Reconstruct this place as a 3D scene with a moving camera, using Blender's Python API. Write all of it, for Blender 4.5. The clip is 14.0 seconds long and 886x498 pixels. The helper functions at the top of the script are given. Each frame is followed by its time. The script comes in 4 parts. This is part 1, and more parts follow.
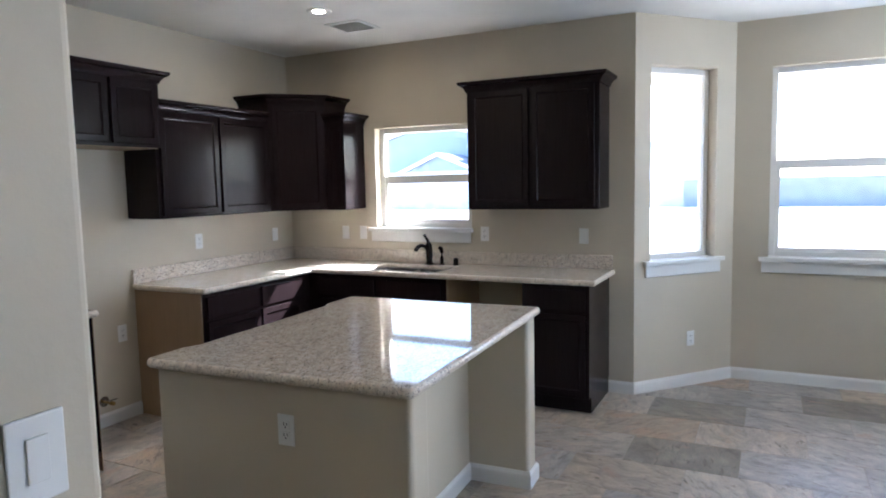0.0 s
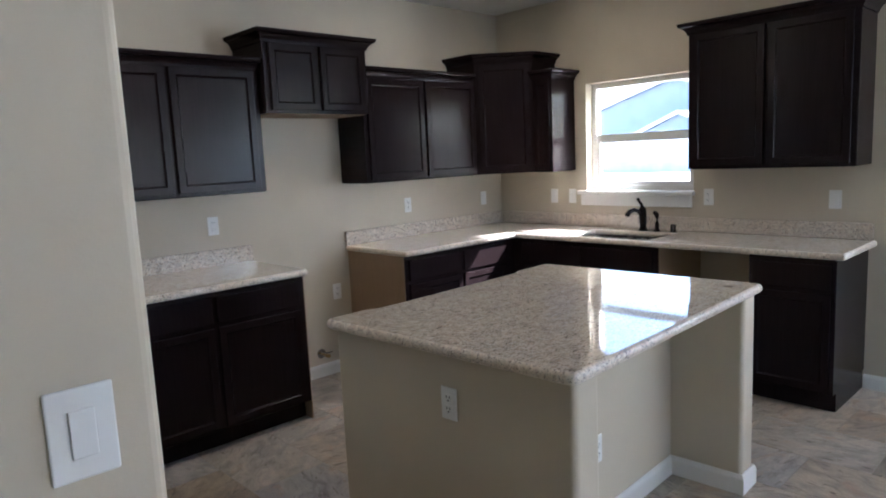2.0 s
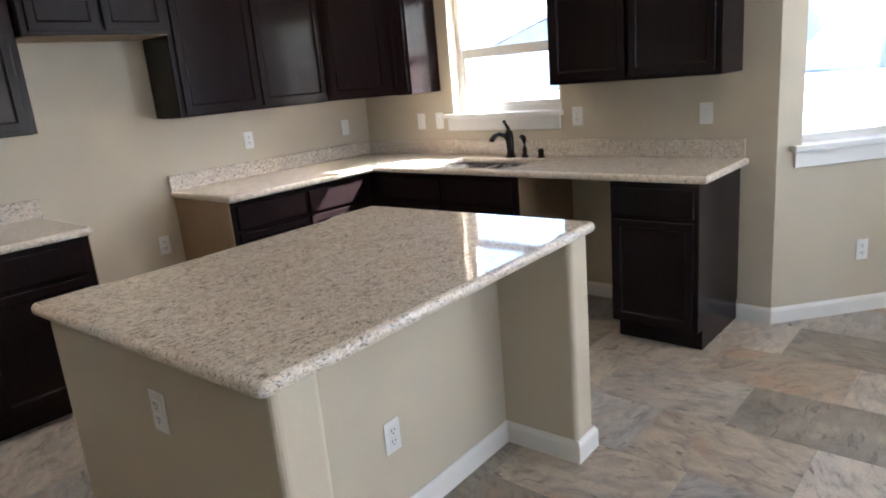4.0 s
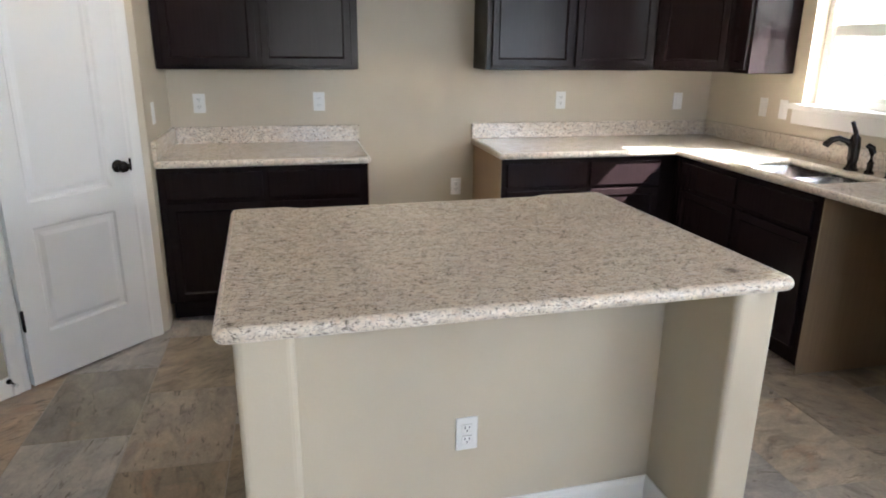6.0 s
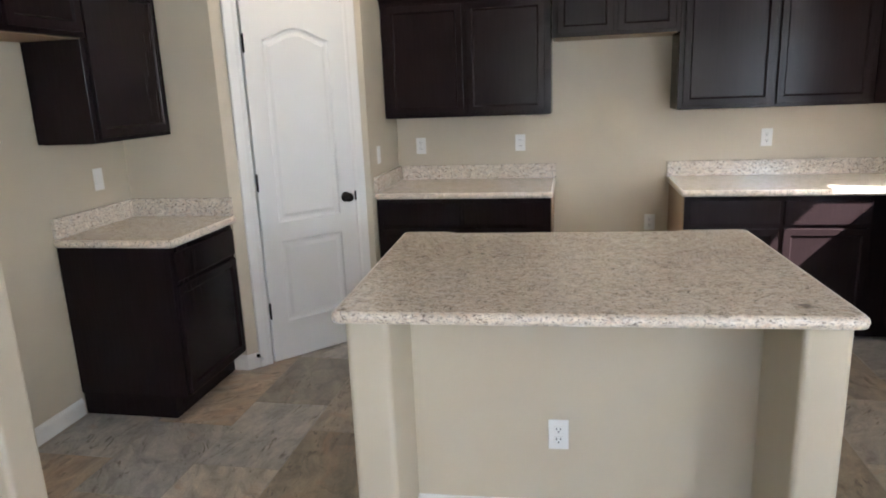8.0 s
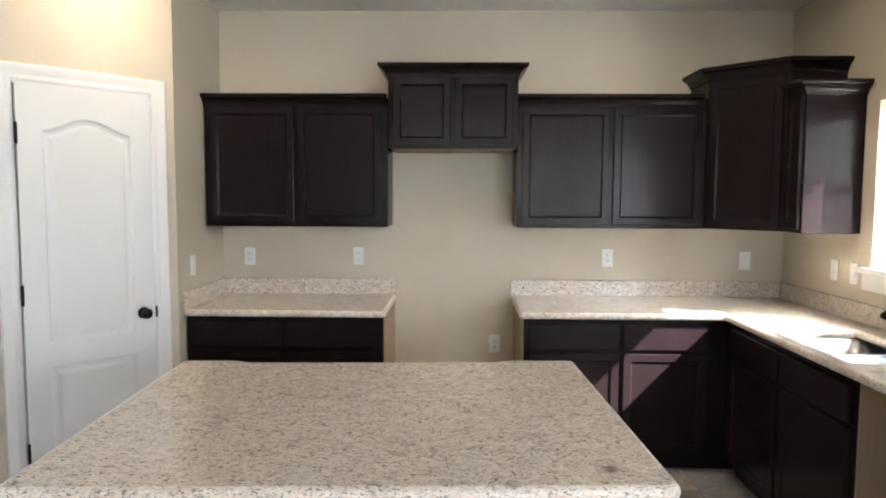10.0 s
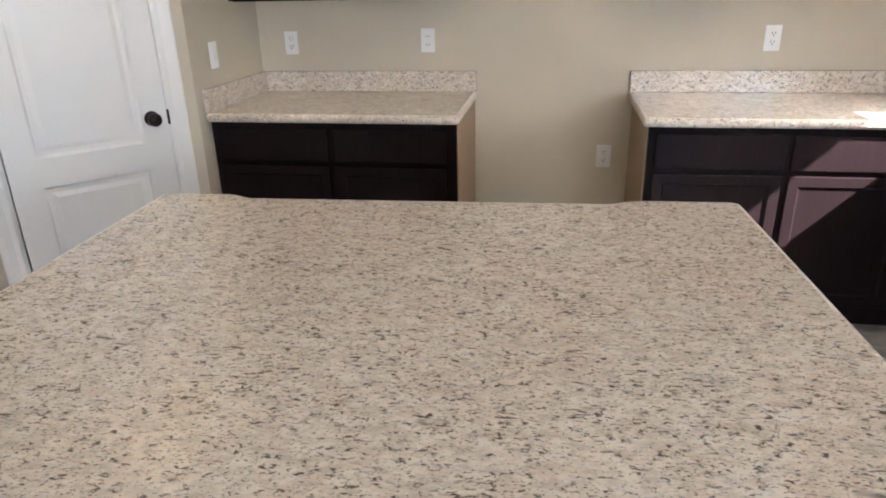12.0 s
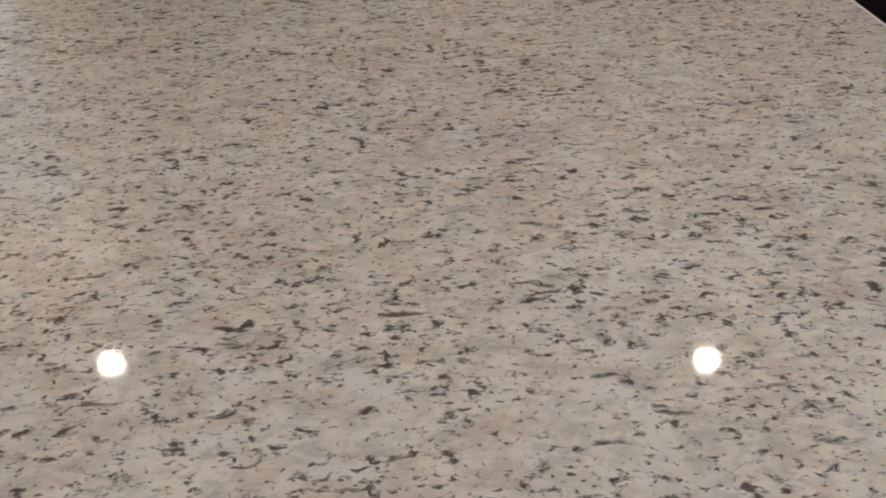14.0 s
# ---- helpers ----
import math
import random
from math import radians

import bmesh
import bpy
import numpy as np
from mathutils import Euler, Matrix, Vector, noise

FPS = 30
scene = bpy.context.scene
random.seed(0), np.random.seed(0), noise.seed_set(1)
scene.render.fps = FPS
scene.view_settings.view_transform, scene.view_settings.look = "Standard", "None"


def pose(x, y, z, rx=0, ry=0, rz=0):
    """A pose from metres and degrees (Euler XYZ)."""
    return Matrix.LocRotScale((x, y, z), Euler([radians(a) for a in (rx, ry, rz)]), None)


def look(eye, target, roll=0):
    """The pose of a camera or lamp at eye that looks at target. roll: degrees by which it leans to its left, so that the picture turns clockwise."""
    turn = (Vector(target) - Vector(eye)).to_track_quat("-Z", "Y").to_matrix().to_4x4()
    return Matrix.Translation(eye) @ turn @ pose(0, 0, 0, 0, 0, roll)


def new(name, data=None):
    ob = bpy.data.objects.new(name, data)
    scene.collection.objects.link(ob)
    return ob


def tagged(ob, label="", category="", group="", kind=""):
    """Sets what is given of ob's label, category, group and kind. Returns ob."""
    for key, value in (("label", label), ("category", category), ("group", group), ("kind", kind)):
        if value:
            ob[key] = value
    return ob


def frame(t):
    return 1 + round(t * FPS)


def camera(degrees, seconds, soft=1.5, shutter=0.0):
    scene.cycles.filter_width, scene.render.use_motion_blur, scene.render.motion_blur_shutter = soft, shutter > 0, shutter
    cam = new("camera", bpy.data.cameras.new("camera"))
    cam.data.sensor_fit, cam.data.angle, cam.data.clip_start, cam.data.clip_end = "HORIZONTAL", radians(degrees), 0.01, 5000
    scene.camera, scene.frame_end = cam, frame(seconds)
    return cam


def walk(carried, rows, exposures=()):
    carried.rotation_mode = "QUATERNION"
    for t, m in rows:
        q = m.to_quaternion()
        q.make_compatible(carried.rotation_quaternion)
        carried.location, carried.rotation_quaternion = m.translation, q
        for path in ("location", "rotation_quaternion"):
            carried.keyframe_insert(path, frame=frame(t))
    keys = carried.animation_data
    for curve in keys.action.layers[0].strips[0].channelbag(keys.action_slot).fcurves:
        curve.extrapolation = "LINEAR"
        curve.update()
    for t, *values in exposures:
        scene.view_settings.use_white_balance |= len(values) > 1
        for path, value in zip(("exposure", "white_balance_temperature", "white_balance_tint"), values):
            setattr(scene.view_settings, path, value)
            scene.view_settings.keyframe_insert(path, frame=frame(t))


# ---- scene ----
cam = camera(67.2, 14.0, soft=1.9)
PATH = [
    (0, (0.174, 0.203, 1.564), (-0.71, 1.987, 1.371), -1.2),
    (0.5, (0.202, 0.391, 1.557), (-0.763, 2.13, 1.342), -1.6),
    (1, (0.251, 0.558, 1.482), (-0.833, 2.209, 1.17), -2.2),
    (1.5, (0.233, 0.538, 1.551), (-1.037, 2.057, 1.27), -2.8),
    (2, (0.213, 0.524, 1.536), (-1.223, 1.889, 1.26), -2.7),
    (2.5, (0.31, 0.604, 1.534), (-0.995, 2.089, 1.233), -2.4),
    (2.7, (0.293, 0.644, 1.521), (-1.034, 2.105, 1.193), -5.6),
    (4.8, (0.272, 1.827, 1.482), (-1.067, 3.176, 0.859), -2.9),
    (5, (0.298, 1.92, 1.494), (-1.177, 3.095, 0.827), -3.1),
    (5.5, (0.363, 2.216, 1.473), (-1.396, 2.866, 0.776), -1.9),
    (6, (0.556, 2.209, 1.51), (-1.311, 2.626, 0.927), 0.6),
    (6.5, (0.758, 2.227, 1.515), (-1.097, 2.549, 0.84), 2.4),
    (7, (0.805, 2.416, 1.525), (-1.054, 2.602, 0.811), 0.2),
    (7.5, (0.854, 2.613, 1.538), (-1.03, 2.415, 0.896), -1.4),
    (8, (0.968, 2.728, 1.558), (-0.94, 2.352, 1.091), -2.3),
    (8.5, (0.995, 2.916, 1.569), (-0.976, 2.685, 1.324), -0.3),
    (8.7, (0.943, 2.991, 1.568), (-1.044, 2.872, 1.374), 0.1),
    (10.8, (0.174, 3.062, 1.528), (-1.82, 3.021, 1.376), 0.3),
    (11, (0.054, 3.089, 1.519), (-1.93, 2.973, 1.298), 0.4),
    (11.5, (-0.169, 3.107, 1.484), (-2.076, 2.823, 0.952), -0.7),
    (12, (-0.383, 3.017, 1.439), (-2.212, 2.703, 0.694), -1.3),
    (12.5, (-0.6, 2.992, 1.354), (-2.332, 2.869, 0.361), 0.4),
    (13, (-0.762, 3.062, 1.266), (-2.455, 3.01, 0.202), -2.4),
    (13.5, (-0.797, 3.044, 1.234), (-2.406, 3.085, 0.047), -2.3),
    (14, (-0.8, 3.016, 1.229), (-2.319, 2.941, -0.069), -2.6),
]
EXPOSURES = [(0, 3.06, 5220, 12), (0.5, 2.75, 5190, 12), (1, 2.82, 5240, 12), (1.5, 2.95, 5290, 12), (2, 2.95, 5265, 12), (2.5, 2.98, 5370, 12), (5, 3.40, 5850, 13), (6, 3.40, 5800, 12), (8, 3.33, 5850, 12), (8.5, 3.25, 5950, 12), (11, 3.72, 5820, 11), (12, 3.52, 5880, 14), (12.5, 3.42, 5810, 17), (14, 3.22, 5680, 15)]
walk(cam, [(t, look(eye, target, roll)) for t, eye, target, roll in PATH], EXPOSURES)

# ---- light ----
SUN_DIR = Vector((0.55, 1.055, 1.08)).normalized()
world = bpy.data.worlds.new("sky")
scene.world = world
world.use_nodes = True
wn = world.node_tree
sky = wn.nodes.new("ShaderNodeTexSky")
sky.sky_type = "NISHITA"
sky.sun_disc = False
sky.sun_elevation = math.asin(SUN_DIR.z)
sky.sun_rotation = math.atan2(SUN_DIR.x, SUN_DIR.y)
wn.links.new(sky.outputs[0], wn.nodes["Background"].inputs[0])
wn.nodes["Background"].inputs[1].default_value = 0.15
sun_data = bpy.data.lights.new("sun", "SUN")
sun_data.energy, sun_data.angle, sun_data.color = 5.0, radians(0.53), (1.0, 0.95, 0.86)
sun = new("sun", sun_data)
sun.matrix_world = look(SUN_DIR * 30, (0, 0, 0))

# fill lamps standing in for daylight of the open sky and off the sunlit ground, tilted up, in the living room's
# assumed, unseen window, patio door and bay side
for name, m, w, h, watts in (("window_fill", look((5.08, 3.45, 1.475), (0.0, 3.3, 4.6)), 2.8, 1.7, 0.5), ("patio_fill", look((3.6, 5.24, 1.05), (3.4, 0.0, 7.5)), 1.7, 2.0, 3.6), ("bay_fill", look((2.165, 5.56, 1.68), (-1.5, 2.4, 8.0)), 0.56, 1.36, 5.6)):
    lamp = bpy.data.lights.new(name, "AREA")
    lamp.shape, lamp.size, lamp.size_y, lamp.energy, lamp.color = "RECTANGLE", w, h, watts, (0.82, 0.92, 1.0)
    new(name, lamp).matrix_world = m


# ---- materials ----
def material(name, colour, rough=0.5, metal=0.0):
    m = bpy.data.materials.new(name)
    m.use_nodes = True
    b = m.node_tree.nodes["Principled BSDF"]
    b.inputs["Base Color"].default_value = (*colour, 1)
    b.inputs["Roughness"].default_value = rough
    b.inputs["Metallic"].default_value = metal
    return m


def nd(m, kind, **kw):
    n = m.node_tree.nodes.new(kind)
    for key, value in kw.items():
        if key in n.inputs:
            n.inputs[key].default_value = value
    return n


def wire(m, a, b):
    m.node_tree.links.new(a, b)


def bsdf(m):
    return m.node_tree.nodes["Principled BSDF"]


def coords(m, scale=(1, 1, 1), rot=(0, 0, 0), which="Object"):
    c = nd(m, "ShaderNodeTexCoord")
    p = nd(m, "ShaderNodeMapping")
    p.inputs["Scale"].default_value = scale
    p.inputs["Rotation"].default_value = rot
    wire(m, c.outputs[which], p.inputs["Vector"])
    return p.outputs["Vector"]


def world_coords(m, scale=(1, 1, 1)):
    c = nd(m, "ShaderNodeNewGeometry")
    p = nd(m, "ShaderNodeMapping")
    p.inputs["Scale"].default_value = scale
    wire(m, c.outputs["Position"], p.inputs["Vector"])
    return p.outputs["Vector"]


def noise_tex(m, vec, scale, detail=4.0, rough=0.55, distort=0.0):
    n = nd(m, "ShaderNodeTexNoise", Scale=scale, Detail=detail, Roughness=rough, Distortion=distort)
    wire(m, vec, n.inputs["Vector"])
    return n.outputs["Fac"]


def ramp(m, fac, stops):
    r = nd(m, "ShaderNodeValToRGB")
    e = r.color_ramp.elements
    while len(e) < len(stops):
        e.new(0.5)
    for k, (pos, col) in enumerate(stops):
        e[k].position = pos
        e[k].color = (*col, 1) if len(col) == 3 else col
    wire(m, fac, r.inputs["Fac"])
    return r.outputs["Color"]


def mix(m, fac, a, b, blend="MIX"):
    n = m.node_tree.nodes.new("ShaderNodeMix")
    n.data_type, n.blend_type = "RGBA", blend
    for sock, value in ((n.inputs[0], fac), (n.inputs[6], a), (n.inputs[7], b)):
        if hasattr(value, "is_linked"):
            wire(m, value, sock)
        elif isinstance(value, (int, float)):
            sock.default_value = value
        else:
            sock.default_value = (*value, 1)
    return n.outputs[2]


def bump(m, height, strength=0.2, distance=0.01):
    b = nd(m, "ShaderNodeBump", Strength=strength, Distance=distance)
    wire(m, height, b.inputs["Height"])
    wire(m, b.outputs["Normal"], bsdf(m).inputs["Normal"])


def paint(name, colour, rough, grain=0.12, texture=90.0, tint=0.05):
    m = material(name, colour, rough)
    v = world_coords(m)
    big = noise_tex(m, v, 1.3, 3)
    dark = tuple(c * (1 - tint) for c in colour)
    light = tuple(min(1, c * (1 + tint)) for c in colour)
    wire(m, ramp(m, big, [(0.35, dark), (0.65, light)]), bsdf(m).inputs["Base Color"])
    bump(m, noise_tex(m, v, texture, 5), grain, 0.004)
    return m


WALL = paint("wall_paint", (0.55, 0.48, 0.362), 0.62, 0.16, 60)
CEIL = paint("ceiling_paint", (0.80, 0.77, 0.71), 0.8, 0.3, 45)
TRIM = paint("trim_paint", (0.74, 0.72, 0.68), 0.38, 0.03, 120, 0.02)
DOORWHITE = paint("door_paint", (0.72, 0.705, 0.67), 0.36, 0.05, 140, 0.02)
VINYL = material("window_vinyl", (0.72, 0.70, 0.66), 0.42)
PLASTIC = material("white_plastic", (0.78, 0.77, 0.74), 0.3)
SLOT = material("dark_slot", (0.03, 0.03, 0.03), 0.6)
BRONZE = material("oil_rubbed_bronze", (0.028, 0.022, 0.02), 0.26, 0.75)
STEEL = material("brushed_steel", (0.48, 0.48, 0.47), 0.24, 1.0)
RUBBER = material("white_rubber", (0.6, 0.6, 0.58), 0.6)
COPPER = material("brass_valve", (0.35, 0.22, 0.08), 0.35, 0.9)


def wood(name, dark, light, rough, coat):
    m = material(name, dark, rough)
    fac = noise_tex(m, coords(m, (55, 55, 2.2)), 2.0, 5, 0.55, 0.2)
    c = ramp(m, fac, [(0.3, dark), (0.7, light)])
    wire(m, c, bsdf(m).inputs["Base Color"])
    return m


ESPRESSO = wood("espresso_wood", (0.0125, 0.0078, 0.0082), (0.0168, 0.0104, 0.0110), 0.22, 0.0)
bsdf(ESPRESSO).inputs["Specular IOR Level"].default_value = 0.12
BIRCH = wood("raw_birch_panel", (0.29, 0.195, 0.115), (0.33, 0.225, 0.135), 0.6, 0.0)


def granite(name, rough):
    m = material(name, (0.6, 0.5, 0.4), rough)
    v = coords(m, (1.0, 0.6, 1.0))
    cloud = noise_tex(m, v, 55, 5, 0.62, 0.3)
    base = ramp(m, cloud, [(0.28, (0.48, 0.42, 0.35)), (0.42, (0.66, 0.575, 0.475)), (0.54, (0.78, 0.69, 0.575)), (0.70, (0.82, 0.75, 0.655))])
    drift = ramp(m, noise_tex(m, v, 9, 3), [(0.35, (0, 0, 0)), (0.7, (0.35, 0.35, 0.35))])
    c = mix(m, drift, base, (0.72, 0.60, 0.47))
    grey = ramp(m, noise_tex(m, coords(m, (1.1, 0.55, 1.0), (0, 0, 0.1)), 105, 4, 0.6, 0.3), [(0.56, (0, 0, 0)), (0.68, (0.52, 0.52, 0.52))])
    c = mix(m, grey, c, (0.42, 0.375, 0.33))
    patch = ramp(m, noise_tex(m, coords(m, (1.15, 0.7, 1.0), (0, 0, 0.25)), 85, 3, 0.5, 0.8), [(0.50, (0, 0, 0)), (0.66, (0.6, 0.6, 0.6))])
    c = mix(m, patch, c, (0.54, 0.485, 0.41))
    blush = ramp(m, noise_tex(m, coords(m, (1.3, 0.6, 1.0), (0, 0, -0.2)), 62, 3, 0.5, 0.8), [(0.54, (0, 0, 0)), (0.68, (0.6, 0.6, 0.6))])
    c = mix(m, blush, c, (0.64, 0.485, 0.36))
    smear = ramp(m, noise_tex(m, coords(m, (1.0, 0.22, 1.0), (0, 0, 0.05)), 95, 4, 0.62, 0.5), [(0.60, (0, 0, 0)), (0.74, (0.72, 0.72, 0.72))])
    c = mix(m, smear, c, (0.38, 0.31, 0.245))
    pale = ramp(m, noise_tex(m, coords(m, (1.0, 0.5, 1.0), (0, 0, 0.3)), 38, 3, 0.5, 0.9), [(0.56, (0, 0, 0)), (0.68, (0.75, 0.75, 0.75))])
    c = mix(m, pale, c, (0.79, 0.72, 0.63))
    where = noise_tex(m, v, 26, 3)
    for scale, stretch, turn, cut, tone in ((158, 0.52, -0.06, 0.632, (0.075, 0.050, 0.038)), (280, 0.52, 0.12, 0.645, (0.09, 0.062, 0.047)), (120, 0.28, 0.03, 0.680, (0.10, 0.072, 0.056))):
        speck = noise_tex(m, coords(m, (1.0, stretch, 1.0), (0, 0, turn)), scale, 4, 0.58, 0.4)
        both = nd(m, "ShaderNodeMath")
        both.operation = "MULTIPLY_ADD"
        wire(m, where, both.inputs[0])
        both.inputs[1].default_value = 0.10
        wire(m, speck, both.inputs[2])
        dark = ramp(m, both.outputs[0], [(cut - 0.016, (0, 0, 0)), (cut + 0.075, (0.90, 0.90, 0.90))])
        c = mix(m, dark, c, tone)
    spot = nd(m, "ShaderNodeVectorMath")
    spot.operation = "DISTANCE"
    wire(m, coords(m), spot.inputs[0])
    spot.inputs[1].default_value = (0.477, 0.625, 0.914)
    knot = nd(m, "ShaderNodeMath")
    knot.operation = "MULTIPLY_ADD"
    wire(m, noise_tex(m, v, 60, 3), knot.inputs[0])
    knot.inputs[1].default_value = 0.10
    wire(m, spot.outputs["Value"], knot.inputs[2])
    c = mix(m, ramp(m, knot.outputs[0], [(0.055, (0.75, 0.75, 0.75)), (0.085, (0, 0, 0))]), c, (0.10, 0.085, 0.08))
    wire(m, c, bsdf(m).inputs["Base Color"])
    return m


GRANITE = granite("speckled_granite", 0.05)
GRANITE_EDGE = granite("granite_edge", 0.30)
GRANITE_SPLASH = granite("granite_backsplash", 0.17)


def slate_tile(name, first, second, rusty):
    m = material(name, first, 0.42)
    info = nd(m, "ShaderNodeObjectInfo")
    dice = nd(m, "ShaderNodeTexWhiteNoise")
    dice.noise_dimensions = "1D"
    wire(m, info.outputs["Random"], dice.inputs["W"])
    rolls = nd(m, "ShaderNodeSeparateColor")
    wire(m, dice.outputs["Color"], rolls.inputs[0])
    one, three = rolls.outputs[0], rolls.outputs[2]
    # every tile takes its own patch of the stone pattern
    jump = nd(m, "ShaderNodeVectorMath")
    jump.operation = "MULTIPLY_ADD"
    jump.inputs[1].default_value = (37, 53, 19)
    wire(m, dice.outputs["Color"], jump.inputs[0])
    wire(m, world_coords(m), jump.inputs[2])
    lean = nd(m, "ShaderNodeMath")
    lean.operation = "MULTIPLY_ADD"
    lean.inputs[1].default_value, lean.inputs[2].default_value = 3.0, -1.0
    wire(m, three, lean.inputs[0])
    spin = nd(m, "ShaderNodeCombineXYZ")
    wire(m, lean.outputs[0], spin.inputs[2])
    turn = nd(m, "ShaderNodeMapping")
    wire(m, spin.outputs[0], turn.inputs["Rotation"])
    wire(m, jump.outputs[0], turn.inputs["Vector"])

    def stretched(x, y):
        p = nd(m, "ShaderNodeMapping")
        p.inputs["Scale"].default_value = (x, y, 1.0)
        wire(m, turn.outputs[0], p.inputs["Vector"])
        return p.outputs["Vector"]

    soft = noise_tex(m, stretched(0.8, 1.4), 4.2, 4, 0.55, 0.5)
    smoke = noise_tex(m, stretched(0.85, 1.5), 7.5, 7, 0.62, 1.1)
    c = mix(m, ramp(m, soft, [(0.42, (0, 0, 0)), (0.58, (1, 1, 1))]), first, second)
    c = mix(m, 1.0, c, ramp(m, one, [(0.0, (0.88, 0.88, 0.89)), (1.0, (1.12, 1.11, 1.09))]), "MULTIPLY")
    c = mix(m, 1.0, c, ramp(m, smoke, [(0.28, (0.58, 0.56, 0.54)), (0.45, (0.97, 0.97, 0.97)), (0.66, (1.32, 1.29, 1.24))]), "MULTIPLY")
    rust = ramp(m, noise_tex(m, stretched(0.9, 1.6), 4.4, 7, 0.62, 0.6), [(0.585 - rusty, (0, 0, 0)), (0.70 - rusty, (0.62, 0.62, 0.62))])
    c = mix(m, rust, c, (0.43, 0.275, 0.18))
    where = ramp(m, noise_tex(m, stretched(1, 1), 4.5, 3), [(0.42, (0, 0, 0)), (0.56, (1, 1, 1))])
    stroke = ramp(m, noise_tex(m, stretched(0.6, 2.0), 17, 5, 0.62, 0.9), [(0.56, (0, 0, 0)), (0.66, (0.85, 0.85, 0.85))])
    c = mix(m, mix(m, 1.0, where, stroke, "MULTIPLY"), c, (0.125, 0.10, 0.08))
    grain = noise_tex(m, stretched(1, 1.5), 70, 4, 0.6)
    c = mix(m, 1.0, c, ramp(m, grain, [(0.3, (0.90, 0.90, 0.90)), (0.7, (1.10, 1.10, 1.10))]), "MULTIPLY")
    wire(m, c, bsdf(m).inputs["Base Color"])
    wire(m, ramp(m, smoke, [(0.3, (0.34, 0.34, 0.34)), (0.7, (0.5, 0.5, 0.5))]), bsdf(m).inputs["Roughness"])
    bump(m, smoke, 0.4, 0.006)
    return m


TILES = {
    "dark": slate_tile("dark_slate_tile", (0.23, 0.205, 0.17), (0.29, 0.26, 0.215), -0.02),
    "brown": slate_tile("brown_slate_tile", (0.34, 0.275, 0.20), (0.24, 0.20, 0.15), 0.01),
    "tan": slate_tile("tan_slate_tile", (0.41, 0.345, 0.275), (0.35, 0.30, 0.245), 0.01),
    "grey": slate_tile("grey_slate_tile", (0.42, 0.39, 0.36), (0.34, 0.315, 0.295), -0.03),
    "rust": slate_tile("rust_slate_tile", (0.42, 0.32, 0.23), (0.37, 0.305, 0.24), 0.04),
    "pale": slate_tile("pale_slate_tile", (0.45, 0.40, 0.345), (0.38, 0.335, 0.285), 0.0),
}
GROUT = paint("grout", (0.40, 0.36, 0.31), 0.9, 0.4, 200)
STUCCO = paint("outside_stucco", (0.50, 0.42, 0.33), 0.9, 0.5, 30)
DIRT = paint("desert_ground", (0.55, 0.49, 0.42), 0.95, 0.5, 12, 0.15)
BLOCK = paint("fence_block", (0.60, 0.60, 0.60), 0.9, 0.4, 25, 0.1)
# darker, bluer copy of the fence block: shade is put into the colour
BLOCKSHADE = paint("shaded_fence_block", (0.25, 0.26, 0.28), 0.9, 0.4, 25, 0.1)
ROOFTILE = paint("grey_roof_tile", (0.24, 0.25, 0.27), 0.85, 0.4, 18, 0.15)
HOUSEBLUE = paint("far_house_stucco", (0.27, 0.31, 0.36), 0.9, 0.4, 20, 0.06)
DARKGLASS = material("far_window_glass", (0.25, 0.30, 0.34), 0.15)
GLASS = material("clear_glass", (1, 1, 1), 0.0)
bsdf(GLASS).inputs["Transmission Weight"].default_value = 1.0
bsdf(GLASS).inputs["IOR"].default_value = 1.45
LAMP = material("lamp_lens", (1, 0.95, 0.85), 0.5)
bsdf(LAMP).inputs["Emission Color"].default_value = (1.0, 0.81, 0.57, 1)
bsdf(LAMP).inputs["Emission Strength"].default_value = 66.0


# ---- building helpers ----
def link_mesh(name, bm, mat, parent=None, smooth=False):
    bmesh.ops.recalc_face_normals(bm, faces=bm.faces)
    me = bpy.data.meshes.new(name)
    bm.to_mesh(me)
    bm.free()
    me.materials.append(mat)
    if smooth:
        me.polygons.foreach_set("use_smooth", [True] * len(me.polygons))
    ob = new(name, me)
    if parent is not None:
        ob.parent = parent
    return ob


def part(name, bm, mat, parent, label="", smooth=False):
    ob = link_mesh(name, bm, mat, parent, smooth)
    return tagged(ob, label)


def thing(name, m, label, category, group="", kind=""):
    ob = new(name)
    ob.empty_display_size = 0.1
    ob.matrix_world = m
    return tagged(ob, label, category, group, kind)


def box(bm, x0, x1, y0, y1, z0, z1, bevel=0.0, segs=2):
    g = bmesh.ops.create_cube(bm, size=1.0, matrix=Matrix.Translation(((x0 + x1) / 2, (y0 + y1) / 2, (z0 + z1) / 2)) @ Matrix.Diagonal((x1 - x0, y1 - y0, z1 - z0, 1)))
    if bevel:
        edges = list({e for v in g["verts"] for e in v.link_edges})
        bmesh.ops.bevel(bm, geom=edges, offset=bevel, segments=segs, profile=0.5, affect="EDGES")


def boxes(*dims, bevel=0.0, segs=2):
    bm = bmesh.new()
    for d in dims:
        box(bm, *d, bevel=bevel, segs=segs)
    return bm


